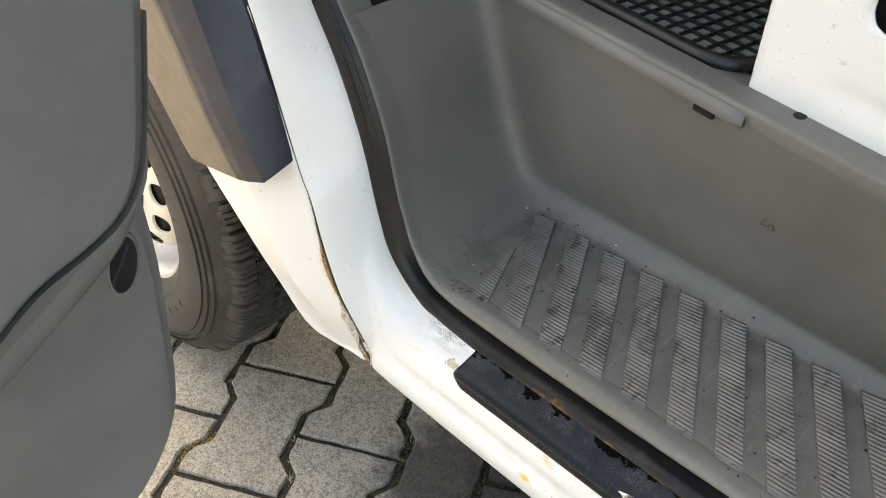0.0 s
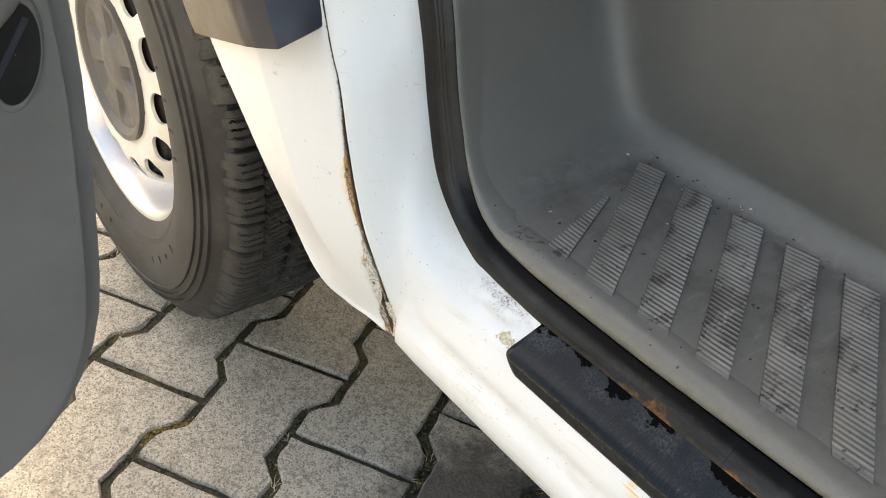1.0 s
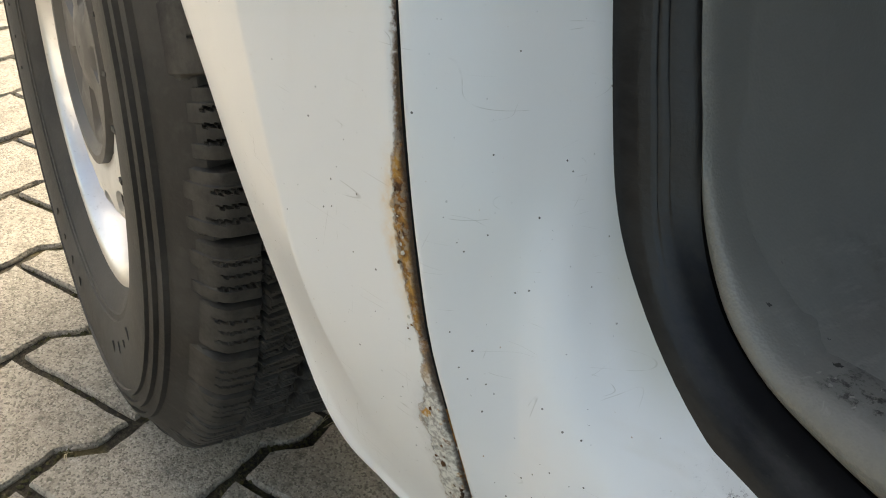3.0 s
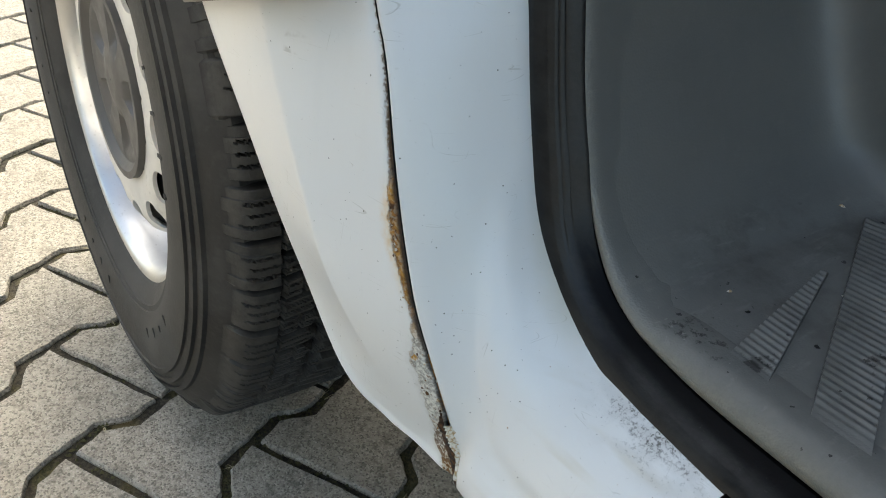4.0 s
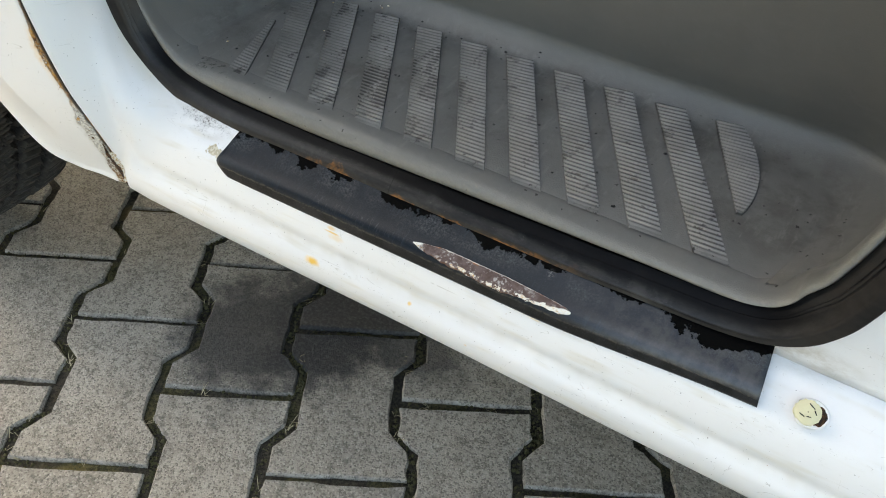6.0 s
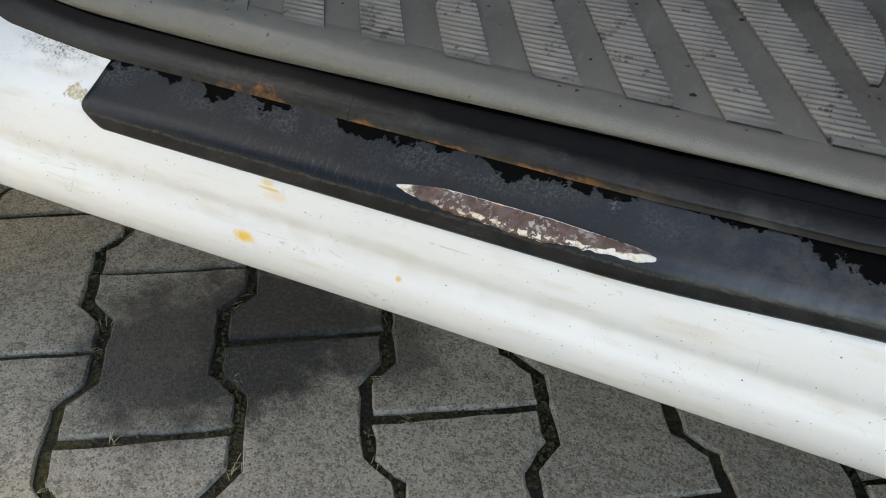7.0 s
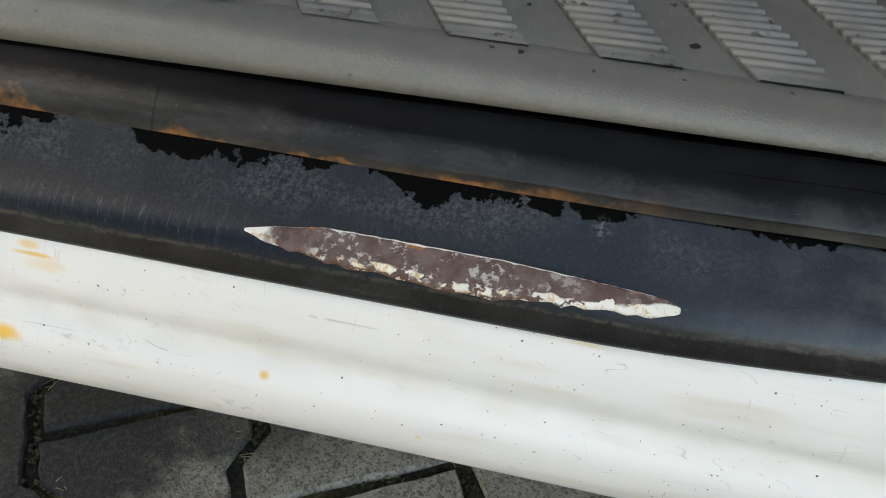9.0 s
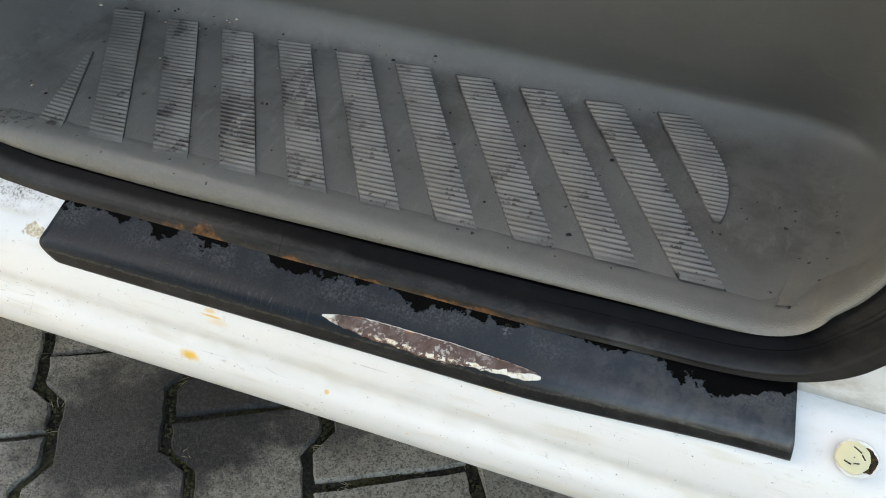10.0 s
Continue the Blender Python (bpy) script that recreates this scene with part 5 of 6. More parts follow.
def build_cab_floor():
    # rolled trim over the riser's edge, with a cut end and a clip slot
    prof = [(0.0035, -0.0075), (-0.0040, -0.0075), (-0.0042, -0.001), (0.001, 0.0045), (0.007, 0.0065), (0.014, 0.007), (0.034, 0.0065), (0.060, 0.004)]
    c = curve(prof, 22)
    xs = np.linspace(-0.80, -0.3185, 30)
    ob = part("floor_trim", grid([[(x + 0.02 * (y if y > 0 else 0), top_y(x) + y, 0.6945 + z) for y, z in c] for x in xs]), STEP, van, "grey plastic floor edge trim", angle=60)
    thick(ob, 0.003, -1.0)
    bm = bmesh.new()
    box(bm, (-0.359, top_y(-0.359) + 0.0012, 0.6815), (0.022, 0.004, 0.006), 0.0005, pose(0, 0, 0, 0, 0, -9.4))
    part("clip_slot", bm, BLACK, van)
    bm = bmesh.new()
    box(bm, (-0.35, 1.43, 0.682), (1.0, 1.40, 0.02))
    part("cab_floor", bm, STEP, van)
    # seat box: white pressed steel, front face with an embossed rib and an opening
    turn = pose(-0.338, 0.668, 0.0, 0, 0, -9.4)
    us = np.concatenate([[0, 0.001, 0.004], np.linspace(0.010, 0.60, 76)])
    vs = np.concatenate([[0.697, 0.6985, 0.702], np.linspace(0.708, 1.02, 60)])
    rows = []
    for u in us:
        row = []
        for v in vs:
            d = 0.0
            edge = min(u, 0.02)
            d += 0.004 * (1 - edge / 0.004) ** 2 if edge < 0.004 else 0
            # pressed rib
            q = max(abs(u - 0.155) - 0.075, 0.0), abs(v - 0.733)
            d += 0.0035 * max(0.0, 1 - math.hypot(*q) / 0.017)
            row.append(tuple(turn @ Vector((u, d, v))))
        rows.append(row)
    bm = grid(rows)
    kill = []
    inv = turn.inverted()
    for f in bm.faces:
        p = inv @ f.calc_center_median()
        if max(abs(p.x - 0.134) - 0.035, abs(p.z - 0.816) - 0.010, 0) == 0 or (max(0, abs(p.x - 0.134) - 0.035)) ** 2 + (max(0, abs(p.z - 0.816) - 0.010)) ** 2 < 0.015**2:
            kill.append(f)
    bmesh.ops.delete(bm, geom=kill, context="FACES")
    # draw the ragged cut onto its rounded outline
    for v in bm.verts:
        p = inv @ v.co
        if v.is_boundary and 0.03 < p.x < 0.25 and 0.76 < p.z < 0.88:
            qx, qz = min(max(p.x, 0.099), 0.169), min(max(p.z, 0.806), 0.826)
            dx, dz = p.x - qx, p.z - qz
            l = math.hypot(dx, dz) or 1.0
            v.co = turn @ Vector((qx + dx / l * 0.0165, p.y + 0.001, qz + dz / l * 0.0165))
    seat = part("seat_box", bm, PAINT, van, "white steel seat base with pressed rib", angle=60)
    thick(seat, 0.002, 1.0)
    bm = grid([[tuple(turn @ Vector((0.0005, y, v))) for y in np.linspace(0.004, 0.5, 6)] for v in (0.697, 1.02)])
    thick(part("seat_box_side", bm, PAINT, van), 0.002, -1.0)
    bm = bmesh.new()
    box(bm, tuple(turn @ Vector((0.3, 0.16, 0.86))), (0.55, 0.2, 0.28))
    part("seat_box_inside", bm, BLACK, van)
    # drain notch under the seat box
    bm = bmesh.new()
    bmesh.ops.create_cone(bm, cap_ends=True, segments=16, radius1=0.0055, radius2=0.0055, depth=0.004, matrix=pose(-0.283, top_y(-0.283) + 0.026, 0.7035))
    part("drain_notch", bm, BLACK, van)


build_cab_floor()


def build_mat():
    """Rubber floor mat: raised rim with rounded corners, and a raised grid of ribs."""
    turn = pose(-0.352, 0.672, 0.7005, 0, 0, -9.8)
    mat = tagged(new("floor_mat"), "black rubber floor mat with raised grid ribs", "mat")
    w, d, r = 0.46, 0.44, 0.045

    def outline(inset):
        pts = []
        rr = r - inset
        for cx, cy, a0 in ((-r, r, -90), (-r, d - r, 0), (-w + r, d - r, 90), (-w + r, r, 180)):
            for a in np.linspace(a0, a0 + 90, 9):
                pts.append((cx + rr * math.cos(radians(a)), cy + rr * math.sin(radians(a))))
        return pts

    rows = []
    for inset, z in ((0.0, 0.0), (-0.001, 0.004), (0.001, 0.0085), (0.005, 0.011), (0.010, 0.0105), (0.014, 0.008), (0.016, 0.004)):
        rows.append([tuple(turn @ Vector((x, y, z))) for x, y in outline(inset)])
    part("rim", grid(rows, closed=True), RUBBER, mat, angle=60)
    bm = bmesh.new()
    bm.faces.new([bm.verts.new(turn @ Vector((x, y, 0.0042))) for x, y in outline(0.0155)])
    part("sheet", bm, MAT, mat)
    bm = bmesh.new()
    for i in range(1, 26):
        box(bm, tuple(turn @ Vector((-0.016 - 0.0168 * i, d / 2, 0.0058))), (0.0028, d - 0.036, 0.0042), 0.0007, pose(0, 0, 0, 0, 0, -9.8))
    for i in range(1, 24):
        box(bm, tuple(turn @ Vector((-w / 2, 0.016 + 0.0172 * i, 0.0056))), (w - 0.036, 0.0028, 0.0040), 0.0007, pose(0, 0, 0, 0, 0, -9.8))
    tagged(part("ribs", bm, RUBBER, mat, angle=30), kind="stuff")


build_mat()


# ---- front wheel ----
def build_wheel():
    cx, cy, R = -1.166, 0.391, 0.345
    wheel = new("wheel")
    wheel.parent = van
    wheel.matrix_world = pose(cx, cy, R)
    tagged(wheel, "steel wheel with worn tyre and grey hub cap")
    # carcass: sidewall with raised rings, rounded shoulder, tread base, inner side
    side = [(0.196, 0.030), (0.203, 0.022), (0.212, 0.015), (0.222, 0.010), (0.2225, 0.0085), (0.228, 0.0080), (0.2285, 0.0065), (0.240, 0.0035), (0.254, 0.0015), (0.270, 0.0010), (0.283, 0.0018), (0.2835, 0.0002), (0.2875, 0.0006), (0.288, 0.0032), (0.2935, 0.0044), (0.294, 0.0022), (0.298, 0.0032), (0.2985, 0.0064), (0.3035, 0.0082), (0.304, 0.0055), (0.308, 0.0072), (0.3085, 0.0110), (0.3145, 0.0145), (0.321, 0.0195), (0.327, 0.0245), (0.3325, 0.0310)]
    tread = [(0.3325, 0.042), (0.3315, 0.046), (0.3315, 0.07), (0.332, 0.11), (0.3315, 0.15), (0.331, 0.18), (0.330, 0.19)]
    inner = [(0.315, 0.208), (0.28, 0.219), (0.24, 0.216), (0.205, 0.20), (0.19, 0.19)]
    tyre = part("tyre", grid(turned(side + tread + inner, 120)), TYRE, wheel, "black tyre with dusty sidewall", angle=28)
    # tread: shoulder lugs and blocks in staggered rows, cut by wavy slits and broad zigzag voids
    pitches, fine = 48, 64
    crown = curve([(0.0178, 0.3185), (0.0208, 0.3250), (0.0240, 0.3312), (0.0290, 0.3376), (0.0350, 0.3418), (0.0420, 0.3430), (0.060, 0.3438), (0.10, 0.3446), (0.14, 0.3442), (0.17, 0.3420), (0.187, 0.3375), (0.196, 0.3290)], 400)
    ys = np.concatenate([np.linspace(0.0178, 0.056, 24), np.linspace(0.0572, 0.0865, 22), np.linspace(0.088, 0.132, 24), np.linspace(0.135, 0.196, 20)])
    rs = np.interp(ys, crown[:, 0], crown[:, 1])
    u = np.linspace(0, pitches, pitches * fine, endpoint=False)[:, None]
    y = ys[None, :]
    pitch = 2 * math.pi * R / pitches
    rng = np.random.RandomState(5)
    depth = np.zeros((len(u), len(ys)))

    def cut(distance, half, deep):
        """Walls of a groove with the given half width and depth."""
        return deep * np.clip(1.6 * (1 - np.abs(distance) / half), 0, 1)

    for y0, y1, off, skew, slits, gap, times in ((0.0, 0.0570, 0.0, 0.0, (0.30, 0.5, 0.70), 0.0034, 1), (0.0570, 0.0880, 0.46, 8.0, (0.33, 0.66), 0.0030, 2), (0.088, 0.128, 0.12, -9.0, (0.5,), 0.0046, 2), (0.128, 0.165, 0.6, 9.0, (0.5,), 0.0046, 2), (0.165, 0.20, 0.3, 0.0, (0.30, 0.5, 0.70), 0.0042, 1)):
        here = (y >= y0) & (y < y1)
        w = times * u + off + skew * (y - (y0 + y1) / 2)
        block = np.floor(w).astype(int) % (times * pitches)
        f = w - np.floor(w)
        chance = rng.rand(times * pitches, 8)[block]
        low = np.clip((y - 0.0215) / 0.010, 0.12, 1) if y0 == 0 else 1.0
        d = cut(np.minimum(f, 1 - f) * pitch / times, gap * (0.85 + 0.5 * chance[..., 0]), 0.0095) * low
        for i, g in enumerate(slits):
            wave = (0.0009 * np.sin(y * 1500 + 7 * chance[..., 1]) + 0.0006 * np.sin(y * 3700)) / pitch
            on = np.clip((y - (0.0262 + 0.006 * chance[..., 2 + i % 3])) / 0.002, 0, 1) if y0 == 0 else 1.0
            d = np.maximum(d, cut((f - g - wave) * pitch / times, 0.0010, 0.0042) * on * (chance[..., 3 + i] > 0.08))
        # every block sits a little higher or lower, and some are torn
        d = d + 0.0014 * chance[..., 7] + 0.0016 * (chance[..., 6] > 0.85) + 0.0012 * (np.floor(f * 4) % 2 == 0) * (chance[..., 5] > 0.5)
        depth = np.where(here, np.maximum(depth, d), depth)
    tri = np.abs((u * 2.0) % 1 - 0.5) * 2
    for yc, amp, half, deep in ((0.0572, 0.0020, 0.0022, 0.0065), (0.0915, 0.0110, 0.0078, 0.0125), (0.1305, 0.0100, 0.0076, 0.0125), (0.166, 0.004, 0.003, 0.008)):
        depth = np.maximum(depth, cut(y - yc - amp * (tri - 0.5), half, deep))
    depth = np.maximum(depth, cut(y - 0.0735 + 0 * u, 0.0018, 0.006) * (((u + 0.2) % 1) < 0.42))
    angles = -2 * math.pi * u / pitches
    lean = np.clip((0.040 - y) / 0.02, 0, 0.85)
    r = rs[None, :] - depth * np.sqrt(1 - lean**2)
    points = np.stack([r * np.cos(angles), y + depth * lean, r * np.sin(angles)], -1).reshape(-1, 3)
    m, c = len(u), len(ys)
    at = np.arange(m * c).reshape(m, c)
    nxt = np.roll(at, -1, axis=0)
    quads = np.stack([at[:, :-1], at[:, 1:], nxt[:, 1:], nxt[:, :-1]], -1).reshape(-1, 4)
    me = bpy.data.meshes.new("tread")
    me.from_pydata(points.tolist(), [], quads.tolist())
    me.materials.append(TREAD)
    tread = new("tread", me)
    tread.parent = tyre
    tagged(tread, kind="stuff")
    # moulded marks that cannot be read: short raised bars round the sidewall
    bm = bmesh.new()
    for i in range(96):
        a = 2 * math.pi * i / 96
        if i % 16 > 6 or i % 2:
            continue
        r, d = (0.2485, 0.0018) if i % 2 else (0.2485, 0.0019)
        h = 0.010 if i % 3 else 0.006
        turn = Matrix.Rotation(-a, 4, "Y") @ Matrix.Translation((r, d - 0.0002, 0))
        box(bm, (0, 0, 0), (h, 0.0012, 0.0028), 0, turn)
    tagged(part("sidewall_marks", bm, TYRE, tyre, smooth=False), kind="stuff")
    # rim: flange, well and drop centre
    rim_profile = [(0.199, 0.034), (0.2050, 0.0285), (0.2068, 0.0248), (0.2050, 0.0222), (0.2000, 0.0225), (0.1960, 0.0262), (0.1925, 0.0345), (0.1895, 0.046), (0.1860, 0.060), (0.1780, 0.074), (0.1660, 0.088), (0.1560, 0.100), (0.150, 0.135), (0.150, 0.185)]
    part("rim", grid(turned(rim_profile, 96)), SILVER, wheel, "bare silver steel rim", angle=40)

    # disc with round vent holes
    def disc_y(r):
        return np.interp(r, (0.0, 0.085, 0.100, 0.118, 0.138, 0.153, 0.162, 0.168), (0.034, 0.034, 0.029, 0.027, 0.030, 0.040, 0.055, 0.080))

    bm = bmesh.new()
    holes, ro, ri, rh, n = 14, 0.168, 0.085, 0.0150, 24
    for h in range(holes):
        a0 = 2 * math.pi * h / holes
        half = math.pi / holes
        edge = []
        for i in range(n):
            t = 2 * math.pi * (i + 0.5) / n
            c, s = math.cos(t), math.sin(t)
            m = max(abs(c), abs(s))
            u, v = c / m, s / m
            r = np.interp(u, (-1, 0, 1), (ri, 0.1385, ro))
            edge.append((r, a0 + v * half))
        ringed = []
        for i in range(n):
            t = 2 * math.pi * (i + 0.5) / n
            ringed.append((0.1385 + rh * 0.98 * math.cos(t), a0 + rh * 1.3 * math.sin(t) / 0.1385))
        levels = []
        for f in (0.0, 0.12, 0.35, 0.65, 1.0):
            levels.append([bm.verts.new((r * math.cos(a), disc_y(r), r * math.sin(a))) for r, a in [(e[0] * f + g[0] * (1 - f), e[1] * f + g[1] * (1 - f)) for e, g in zip(edge, ringed)]])
        wall = [bm.verts.new((r * math.cos(a), disc_y(r) + 0.004, r * math.sin(a))) for r, a in ringed]
        for p, q in zip([wall] + levels[:-1], levels):
            for i in range(n):
                bm.faces.new((p[i], p[(i + 1) % n], q[(i + 1) % n], q[i]))
    bmesh.ops.remove_doubles(bm, verts=bm.verts, dist=0.0004)
    bmesh.ops.recalc_face_normals(bm, faces=bm.faces)
    part("wheel_disc", bm, DISC, wheel, "silver painted disc with round vent holes", angle=45)
    # hub cap: shallow dish with a raised centre and five pockets
    rows = []
    for a in np.linspace(0, 2 * math.pi, 120, endpoint=False):
        row = []
        for r in (0.001, 0.012, 0.020, 0.026, 0.034, 0.042, 0.050, 0.058, 0.066, 0.074, 0.082, 0.086, 0.090, 0.0950, 0.0970, 0.0975):
            y = np.interp(r, (0, 0.02, 0.03, 0.083, 0.091, 0.097, 0.0975), (0.027, 0.027, 0.030, 0.030, 0.0225, 0.0235, 0.033))
            w = (math.cos(5 * a) + 1) / 2
            pocket = np.clip((w - 0.55) / 0.12, 0, 1) * np.clip((r - 0.034) / 0.006, 0, 1) * np.clip((0.074 - r) / 0.010, 0, 1)
            row.append((r * math.cos(a), y + 0.006 * pocket, r * math.sin(a)))
        rows.append(row)
    part("hub_cap", grid(rows + [rows[0]]), CAP, wheel, "grey plastic hub cap with pockets", angle=35)
    # added black disc close behind, so that the vent holes read as shaded
    part("vent_shade_disc", grid(turned([(0.002, 0.043), (0.115, 0.037), (0.140, 0.0395), (0.156, 0.057), (0.163, 0.088)], 40)), BLACK, wheel)
    part("brake_drum", grid(turned([(0.002, 0.105), (0.12, 0.105), (0.148, 0.112), (0.148, 0.18)], 40)), BLACK, wheel)
    # dark wheel house behind and over the tyre
    rows = []
    for a in np.linspace(radians(-3), radians(183), 40):
        rows.append([(cx + 0.47 * math.cos(a), 0.445, R + 0.47 * math.sin(a) * 0.94), (cx + 0.48 * math.cos(a), 0.52, R + 0.48 * math.sin(a) * 0.94), (cx + 0.48 * math.cos(a), 0.78, R + 0.48 * math.sin(a) * 0.94), (cx + 0.02 * math.cos(a), 0.80, R + 0.02 * math.sin(a))])
    part("wheel_house", grid(rows), BLACK, van)


build_wheel()


# ---- open front door: only its lower front corner comes into view ----
def build_door():
    door = new("front_door")
    door.parent = van
    tagged(door, "open front door with grey plastic inner trim")
    line = curve([(0.36, 1.34), (0.29, 1.15), (0.238, 0.98), (0.222, 0.83), (0.224, 0.75), (0.226, 0.64), (0.222, 0.575), (0.212, 0.485), (0.196, 0.437), (0.168, 0.398), (0.130, 0.372), (0.080, 0.358), (0.0, 0.352), (-0.30, 0.352)], 60)
    outline = [tuple(p) for p in line] + [(-0.78, 0.352), (-0.80, 0.40), (-0.80, 1.34)]
    part("trim_panel", slab(outline, -0.640, -0.566, 0.012, 4), DOORTRIM, door, "grey plastic door trim", angle=40)
    shell = [(y - 0.004, z + 0.006) for y, z in outline]
    part("door_skin", slab(shell, -0.700, -0.642, 0.006, 2), PAINT, door)
    # map pocket: a deep bulge over the trim with a curved lower edge
    low = curve([(0.256, 0.96), (0.234, 0.875), (0.222, 0.82), (0.211, 0.775), (0.201, 0.748), (0.184, 0.727), (0.158, 0.714), (0.122, 0.702), (0.088, 0.680), (0.03, 0.640), (-0.06, 0.585), (-0.20, 0.53), (-0.45, 0.50)], 60)
    pocket = [tuple(p) for p in low] + [(-0.76, 0.50), (-0.76, 1.12), (0.30, 1.12)]
    bm = slab(pocket, -0.600, -0.503, 0.009, 4)
    part("map_pocket", bm, DOORTRIM, door, "bulging grey plastic map pocket", angle=50)
    # raised lip along the trim under the pocket
    lip = curve([(0.232, 0.80), (0.222, 0.722), (0.205, 0.692), (0.186, 0.668), (0.139, 0.637), (0.088, 0.607), (0.02, 0.566), (-0.10, 0.51), (-0.30, 0.46)], 70)
    rows = []
    for i in range(len(lip)):
        d = lip[min(i + 1, 69)] - lip[max(i - 1, 0)]
        n = np.array((-d[1], d[0])) / np.linalg.norm(d)
        rows.append([(-0.5655 + 0.006 * h, lip[i][0] + n[0] * o, lip[i][1] + n[1] * o) for o, h in ((-0.014, -0.3), (-0.007, 0.35), (0.0, 0.85), (0.005, 1.0), (0.009, 0.7), (0.012, -0.3))])
    part("trim_lip", grid(rows), DOORTRIM, door, angle=70)
    # hollow under the pocket, running in to the lip
    top = curve(low[low[:, 1] < 0.86], 70)
    rows = []
    for (ya, za), (yb, zb) in zip(top, lip):
        rows.append([(x, ya + (yb - ya) * f, za + (zb - za) * f) for f, x in ((-0.02, -0.5045), (0.0, -0.508), (0.10, -0.532), (0.25, -0.552), (0.50, -0.562), (0.80, -0.565), (1.0, -0.5615))])
    part("pocket_underside", grid(rows), DOORTRIM, door, angle=70)
    # oval finger recess
    m = Matrix.Translation((-0.566, 0.1950, 0.645)) @ Matrix.Rotation(radians(-15), 4, "X")
    rows = []
    for t in np.linspace(0, 2 * math.pi, 40):
        rows.append([tuple(m @ Vector((x, 0.0108 * s * math.cos(t), 0.0245 * s * math.sin(t)))) for s, x in ((1.22, -0.001), (1.14, 0.0016), (1.05, 0.0022), (1.0, 0.0012))])
    part("recess_rim", grid(rows), DOORTRIM, door, angle=70)
    # flat black oval: the shade inside the recess is put into its colour
    rows = []
    for t in np.linspace(0, 2 * math.pi, 40):
        rows.append([tuple(m @ Vector((x, 0.0108 * s * math.cos(t), 0.0245 * s * math.sin(t)))) for s, x in ((1.0, 0.0014), (0.96, 0.0009), (0.5, 0.0008), (0.02, 0.0008))])
    part("recess", grid(rows), BLACK, door, "dark oval recess", angle=70)
    bm = bmesh.new()
    box(bm, (0, 0, 0), (0.0012, 0.0030, 0.038), 0.0004, m @ Matrix.Translation((0.0009, -0.003, 0)) @ Matrix.Rotation(radians(-20), 4, "X"))
    part("recess_bar", bm, NAVY, door)


build_door()


# ---- plain panels that close the van ----
def build_shell():
    def plate(name, centre, size, material):
        bm = bmesh.new()
        box(bm, centre, size, 0.004)
        return part(name, bm, material, van)

    # rear of the door opening: white panel up from the sill, butted on the seal
    hi = seal_edge(0.006)
    hi = hi[int(np.argmin(hi[:, 1])) :]
    rows = []
    for z in np.linspace(0.4095, 0.75, 40):
        x0 = max(0.004, np.interp(z, hi[:, 1], hi[:, 0]))
        y = 0.5000 - 0.004 * min(1.0, (z - 0.4095) / 0.03)
        rows.append([(x, y, z) for x in (x0, x0 + 0.01, x0 + 0.03, x0 + 0.1, SILL_END)])
    rows += [[(x, 0.496, z) for x in (0.100, 0.110, 0.130, 0.2, SILL_END)] for z in (1.2, 1.95)]
    thick(part("rear_side_panel", grid(rows), PAINT, van), 0.003, -1.0)
    plate("roof", (0.30, 1.35, 1.98), (2.62, 1.75, 0.05), PAINT)
    plate("far_side", (-0.05, 2.2, 1.15), (3.3, 0.05, 1.65), PAINT)
    plate("cab_back", (0.85, 1.35, 1.2), (0.05, 1.66, 1.5), STEP)
    plate("rear_doors", (1.58, 1.35, 1.15), (0.05, 1.70, 1.65), PAINT)
    plate("dashboard", (-1.05, 1.4, 0.95), (0.5, 1.55, 0.35), DOORTRIM)
    plate("bonnet", (-1.50, 1.32, 0.98), (0.38, 1.70, 0.06), PAINT)
    plate("nose", (-1.72, 1.32, 0.66), (0.06, 1.72, 0.60), PAINT)
    plate("underbody", (-0.05, 1.37, 0.36), (3.2, 1.60, 0.05), BLACK)
    # opaque wall added in the windscreen's place, out of view; it blocks light
    plate("unseen_front_wall", (-1.00, 1.35, 1.52), (0.05, 1.70, 0.90), STEP)
    plate("fender_top", (-1.22, 0.46, 0.86), (0.80, 0.05, 0.22), PAINT)


build_shell()


# ---- ground: interlocking concrete pavers on sand ----
bm = bmesh.new()
bmesh.ops.create_grid(bm, x_segments=8, y_segments=8, size=150)
ground = tagged(part("ground", bm, JOINT, None, smooth=False), "grey concrete interlocking paving with mossy joints", "ground", kind="structure")
ground.location.z = -0.0062

LONG = Vector((0.1100, -0.1955, 0.0))  # from one paver to the next in its row
SIDE = Vector((0.1290, 0.0735, 0.0))  # to the next row, which is shifted by half
FIRST = Vector((-0.7210, 0.4895, 0.0))  # middle of one cross joint


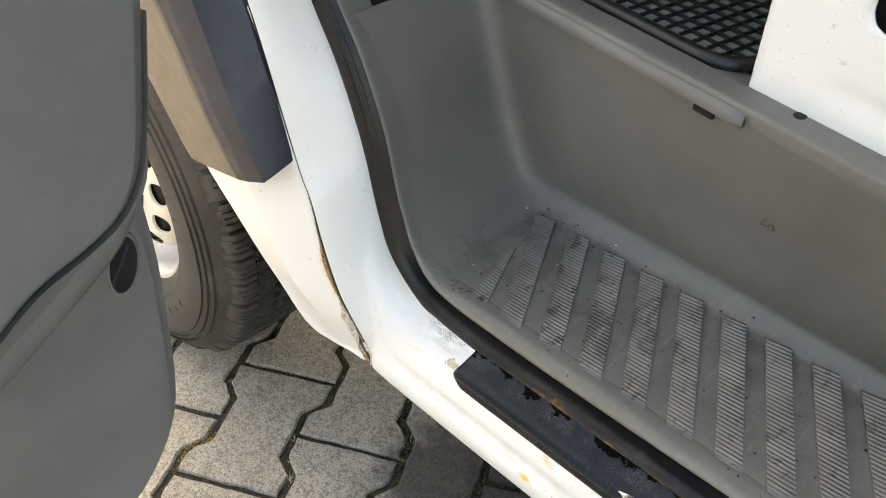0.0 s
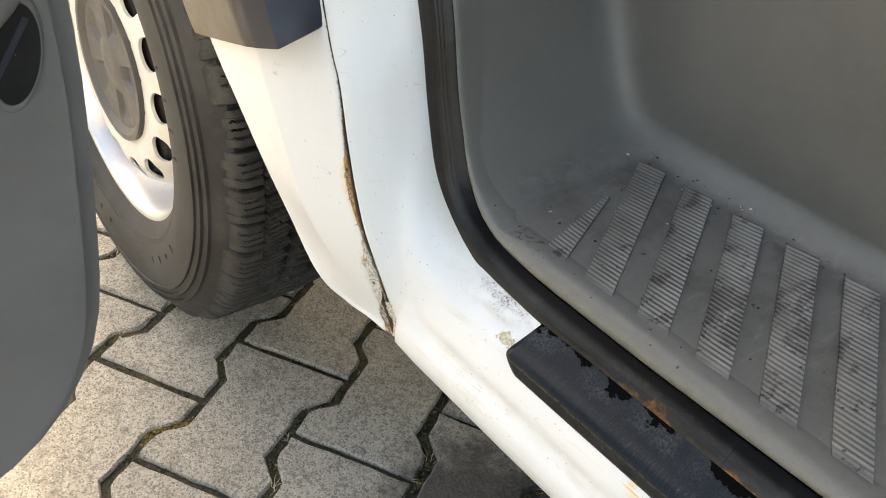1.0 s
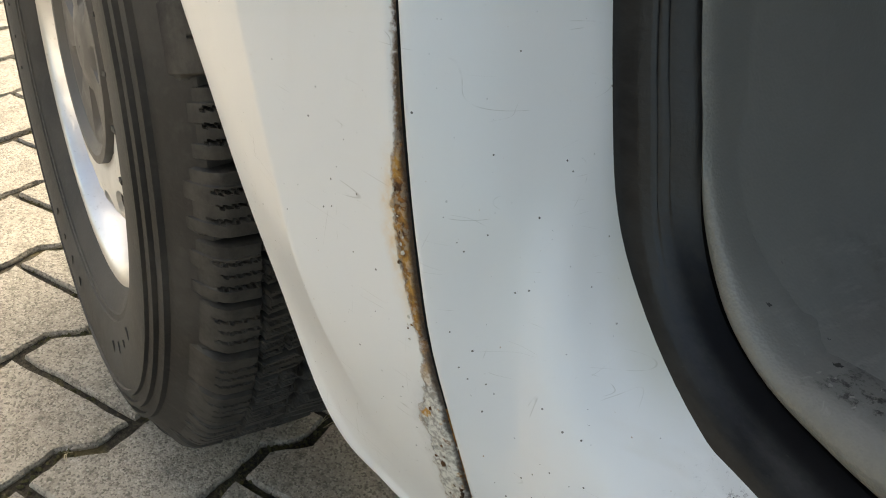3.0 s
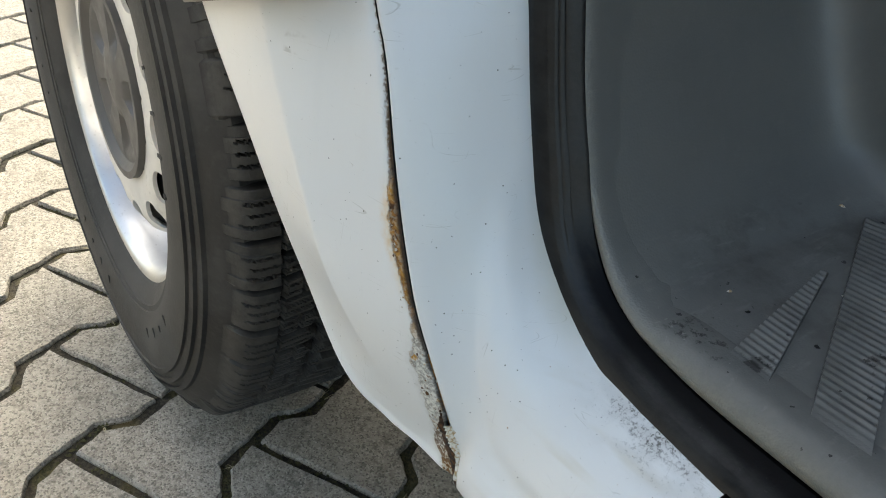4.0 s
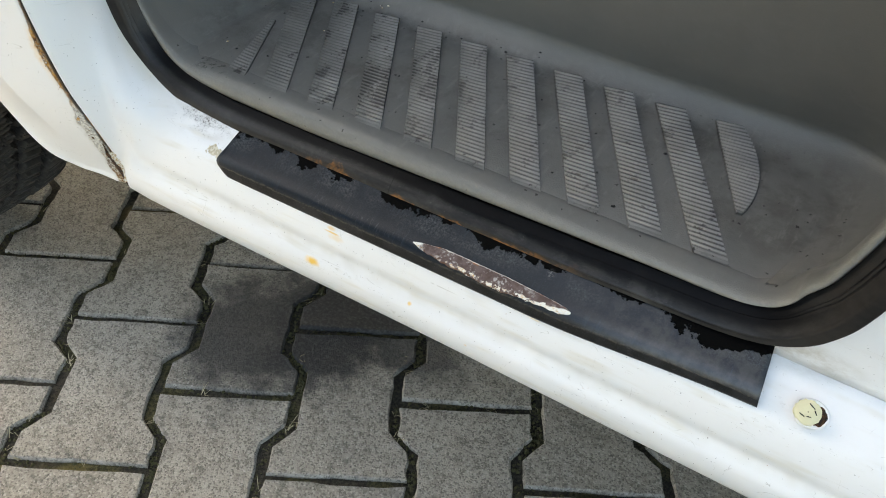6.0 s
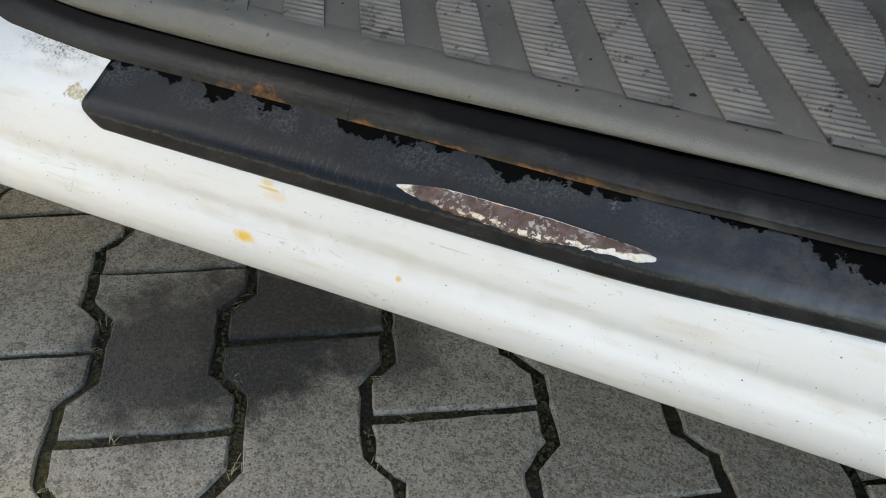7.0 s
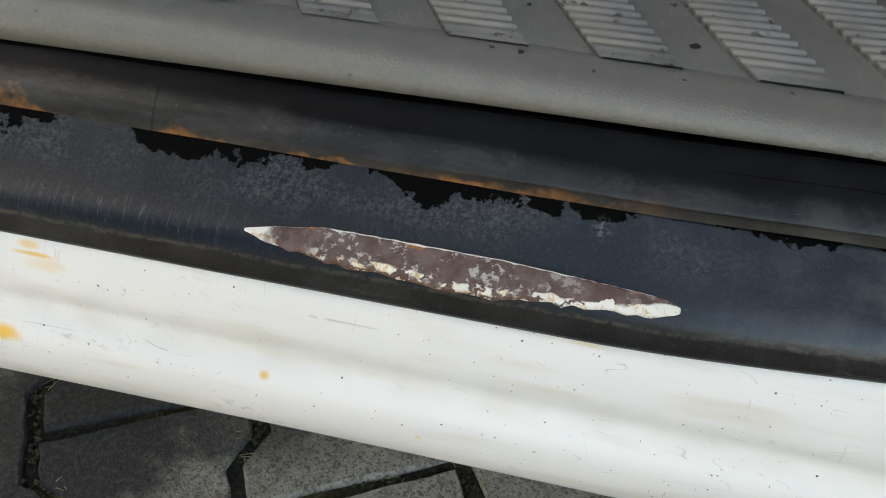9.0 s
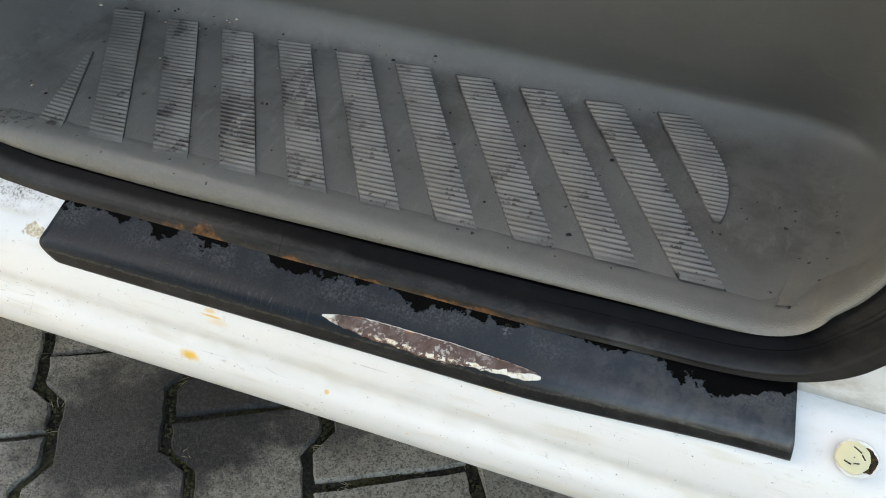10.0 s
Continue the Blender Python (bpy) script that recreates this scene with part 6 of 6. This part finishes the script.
def paver_mesh(name, seed):
    """One double-T paver, its heads wider than its waist, with chamfered worn edges."""
    rng = random.Random(seed)
    half, pitch = LONG.length / 2, SIDE.length / 2
    gap = 0.0063
    head, waist = pitch + 0.0128 - gap, pitch - 0.0128 - gap
    e = half - 0.0044
    right = [(-e, head), (-0.071, head), (-0.043, waist), (0.043, waist), (0.071, head), (e, head)]
    outline = [(u, w) for u, w in right] + [(u, -w) for u, w in reversed(right)]
    cuts = []
    for i, (u, w) in enumerate(outline):
        u2, w2 = outline[(i + 1) % len(outline)]
        m = 6 if math.hypot(u2 - u, w2 - w) > 0.06 else 3
        for q in range(m):
            f = q / m
            cuts.append((u + (u2 - u) * f + rng.uniform(-0.0015, 0.0015), w + (w2 - w) * f + rng.uniform(-0.0015, 0.0015)))
    outline = cuts
    lu, ls = LONG.normalized(), SIDE.normalized()
    n = len(outline)
    verts, faces = [], []
    levels = ((0.0, -0.030), (0.0, -0.0036), (0.0021, 0.0))
    for inset, z in levels:
        for i, (u, w) in enumerate(outline):
            a, b = Vector(outline[i - 1]), Vector(outline[(i + 1) % n])
            p = Vector((u, w))
            d1, d2 = (p - a).normalized(), (b - p).normalized()
            nrm = Vector((d1.y + d2.y, -d1.x - d2.x)).normalized()
            q = p + nrm * inset * rng.uniform(0.5, 1.5)
            jitter = rng.uniform(-0.0006, 0.0006) if inset else 0
            v = lu * q.x + ls * q.y
            verts.append((v.x, v.y, z + jitter * 0.5))
    for l in range(len(levels) - 1):
        for i in range(n):
            j = (i + 1) % n
            faces.append((l * n + i, l * n + j, (l + 1) * n + j, (l + 1) * n + i))
    t = (len(levels) - 1) * n
    faces.append(tuple(t + i for i in range(n)))
    me = bpy.data.meshes.new(name)
    me.from_pydata(verts, [], faces)
    me.materials.append(PAVER)
    bmm = bmesh.new()
    bmm.from_mesh(me)
    bmesh.ops.recalc_face_normals(bmm, faces=bmm.faces)
    bmm.to_mesh(me)
    bmm.free()
    return me


PAVERS = [paver_mesh("paver", s) for s in range(6)]
rng = random.Random(21)
near, rest = [], []
for r in range(-60, 61):
    for c in range(-60, 61):
        mid = FIRST + SIDE * r + LONG * (c + 0.5 + (0.5 if r % 2 else 0.0))
        d = math.hypot(mid.x + 0.75, (mid.y - 0.30) * 1.1)
        tilt = Euler((rng.gauss(0, 0.003), rng.gauss(0, 0.003), rng.gauss(0, 0.006)))
        m = Matrix.Translation(mid + Vector((rng.gauss(0, 0.0007), rng.gauss(0, 0.0007), rng.gauss(0, 0.0009)))) @ tilt.to_matrix().to_4x4()
        if d < 7.5:
            (near if d < 1.72 else rest).append((d, m, PAVERS[rng.randrange(6)]))
near.sort(key=lambda q: q[0])
rest += near[290:]
verts, faces = [], []
for _, m, me in rest:
    base = len(verts)
    verts += [tuple(m @ v.co) for v in me.vertices]
    faces += [tuple(base + i for i in f.vertices) for f in me.polygons]
me = bpy.data.meshes.new("outer_pavers")
me.from_pydata(verts, [], faces)
me.materials.append(PAVER)
outer = new("outer_pavers", me)
outer.parent = ground
outer.matrix_parent_inverse = ground.matrix_world.inverted()
outer.location.z = 0.0062
tagged(outer, kind="stuff")
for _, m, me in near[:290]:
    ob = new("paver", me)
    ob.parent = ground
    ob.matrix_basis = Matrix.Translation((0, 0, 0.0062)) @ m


def build_joint_growth():
    """Moss crumbs and dry bits caught in the paving joints near the van."""
    rng = random.Random(31)
    growth = {"straw": (bmesh.new(), STRAW, "dry grass blades in the joints"), "moss": (bmesh.new(), MOSS, "dry moss and grit in the joints"), "lichen": (bmesh.new(), LICHEN, "orange lichen in one joint")}
    half, pitch = LONG.length / 2, SIDE.length / 2
    lu, ls = LONG.normalized(), SIDE.normalized()
    right = [(-half, pitch + 0.0128), (-0.071, pitch + 0.0128), (-0.043, pitch - 0.0128), (0.043, pitch - 0.0128), (0.071, pitch + 0.0128), (half, pitch + 0.0128)]
    lines = [(right[i], right[i + 1]) for i in range(5)] + [((half, -pitch), (half, pitch))]
    for _, m, _ in near[:170]:
        for (a0, b0), (a1, b1) in lines:
            for _ in range(20):
                f = rng.random()
                p = m.translation + lu * (a0 + (a1 - a0) * f + rng.gauss(0, 0.0028)) + ls * (b0 + (b1 - b0) * f + rng.gauss(0, 0.0028))
                spot = (p - Vector((-0.895, 0.325, 0))).length < 0.035 or (p - Vector((-1.03, 0.20, 0))).length < 0.03
                if noise.noise(p * 7.0) < -0.12 and not spot:
                    continue
                if rng.random() < 0.05:
                    way = rng.uniform(0, math.tau)
                    for _ in range(rng.randrange(2, 6)):
                        t, l = way + rng.gauss(0, 0.7), rng.uniform(0.006, 0.017)
                        side = Vector((-math.sin(t), math.cos(t), 0)) * 0.0004
                        foot = p + Vector((rng.gauss(0, 0.003), rng.gauss(0, 0.003), -0.0045))
                        bend = foot + Vector((math.cos(t) * l * 0.6, math.sin(t) * l * 0.6, 0.0042))
                        tip = foot + Vector((math.cos(t) * l, math.sin(t) * l, 0.0048))
                        blade = growth["straw"][0]
                        q = [blade.verts.new(v) for v in (foot - side, foot + side, bend + side, bend - side, tip)]
                        blade.faces.new((q[0], q[1], q[2], q[3]))
                        blade.faces.new((q[3], q[2], q[4]))
                bm = growth["lichen" if spot else "moss"][0]
                for _ in range(4 if spot else 2):
                    r = rng.uniform(0.0006, 0.0024)
                    c = p + Vector((rng.gauss(0, 0.003), rng.gauss(0, 0.003), -0.0052 + r * 0.5))
                    vs = [bm.verts.new(c + Vector((r * rng.uniform(0.7, 1.5) * math.cos(t), r * rng.uniform(0.7, 1.5) * math.sin(t), -r * 0.4))) for t in (0.3, 1.5, 2.8, 4.0, 5.2)]
                    top = bm.verts.new(c + Vector((0, 0, r * rng.uniform(0.4, 1.1))))
                    for i in range(5):
                        bm.faces.new((vs[i], vs[(i + 1) % 5], top))
    for name, (bm, material, label) in growth.items():
        ob = tagged(part(name, bm, material, ground, label, smooth=False), kind="stuff")
        ob.location.z = 0.0062


build_joint_growth()
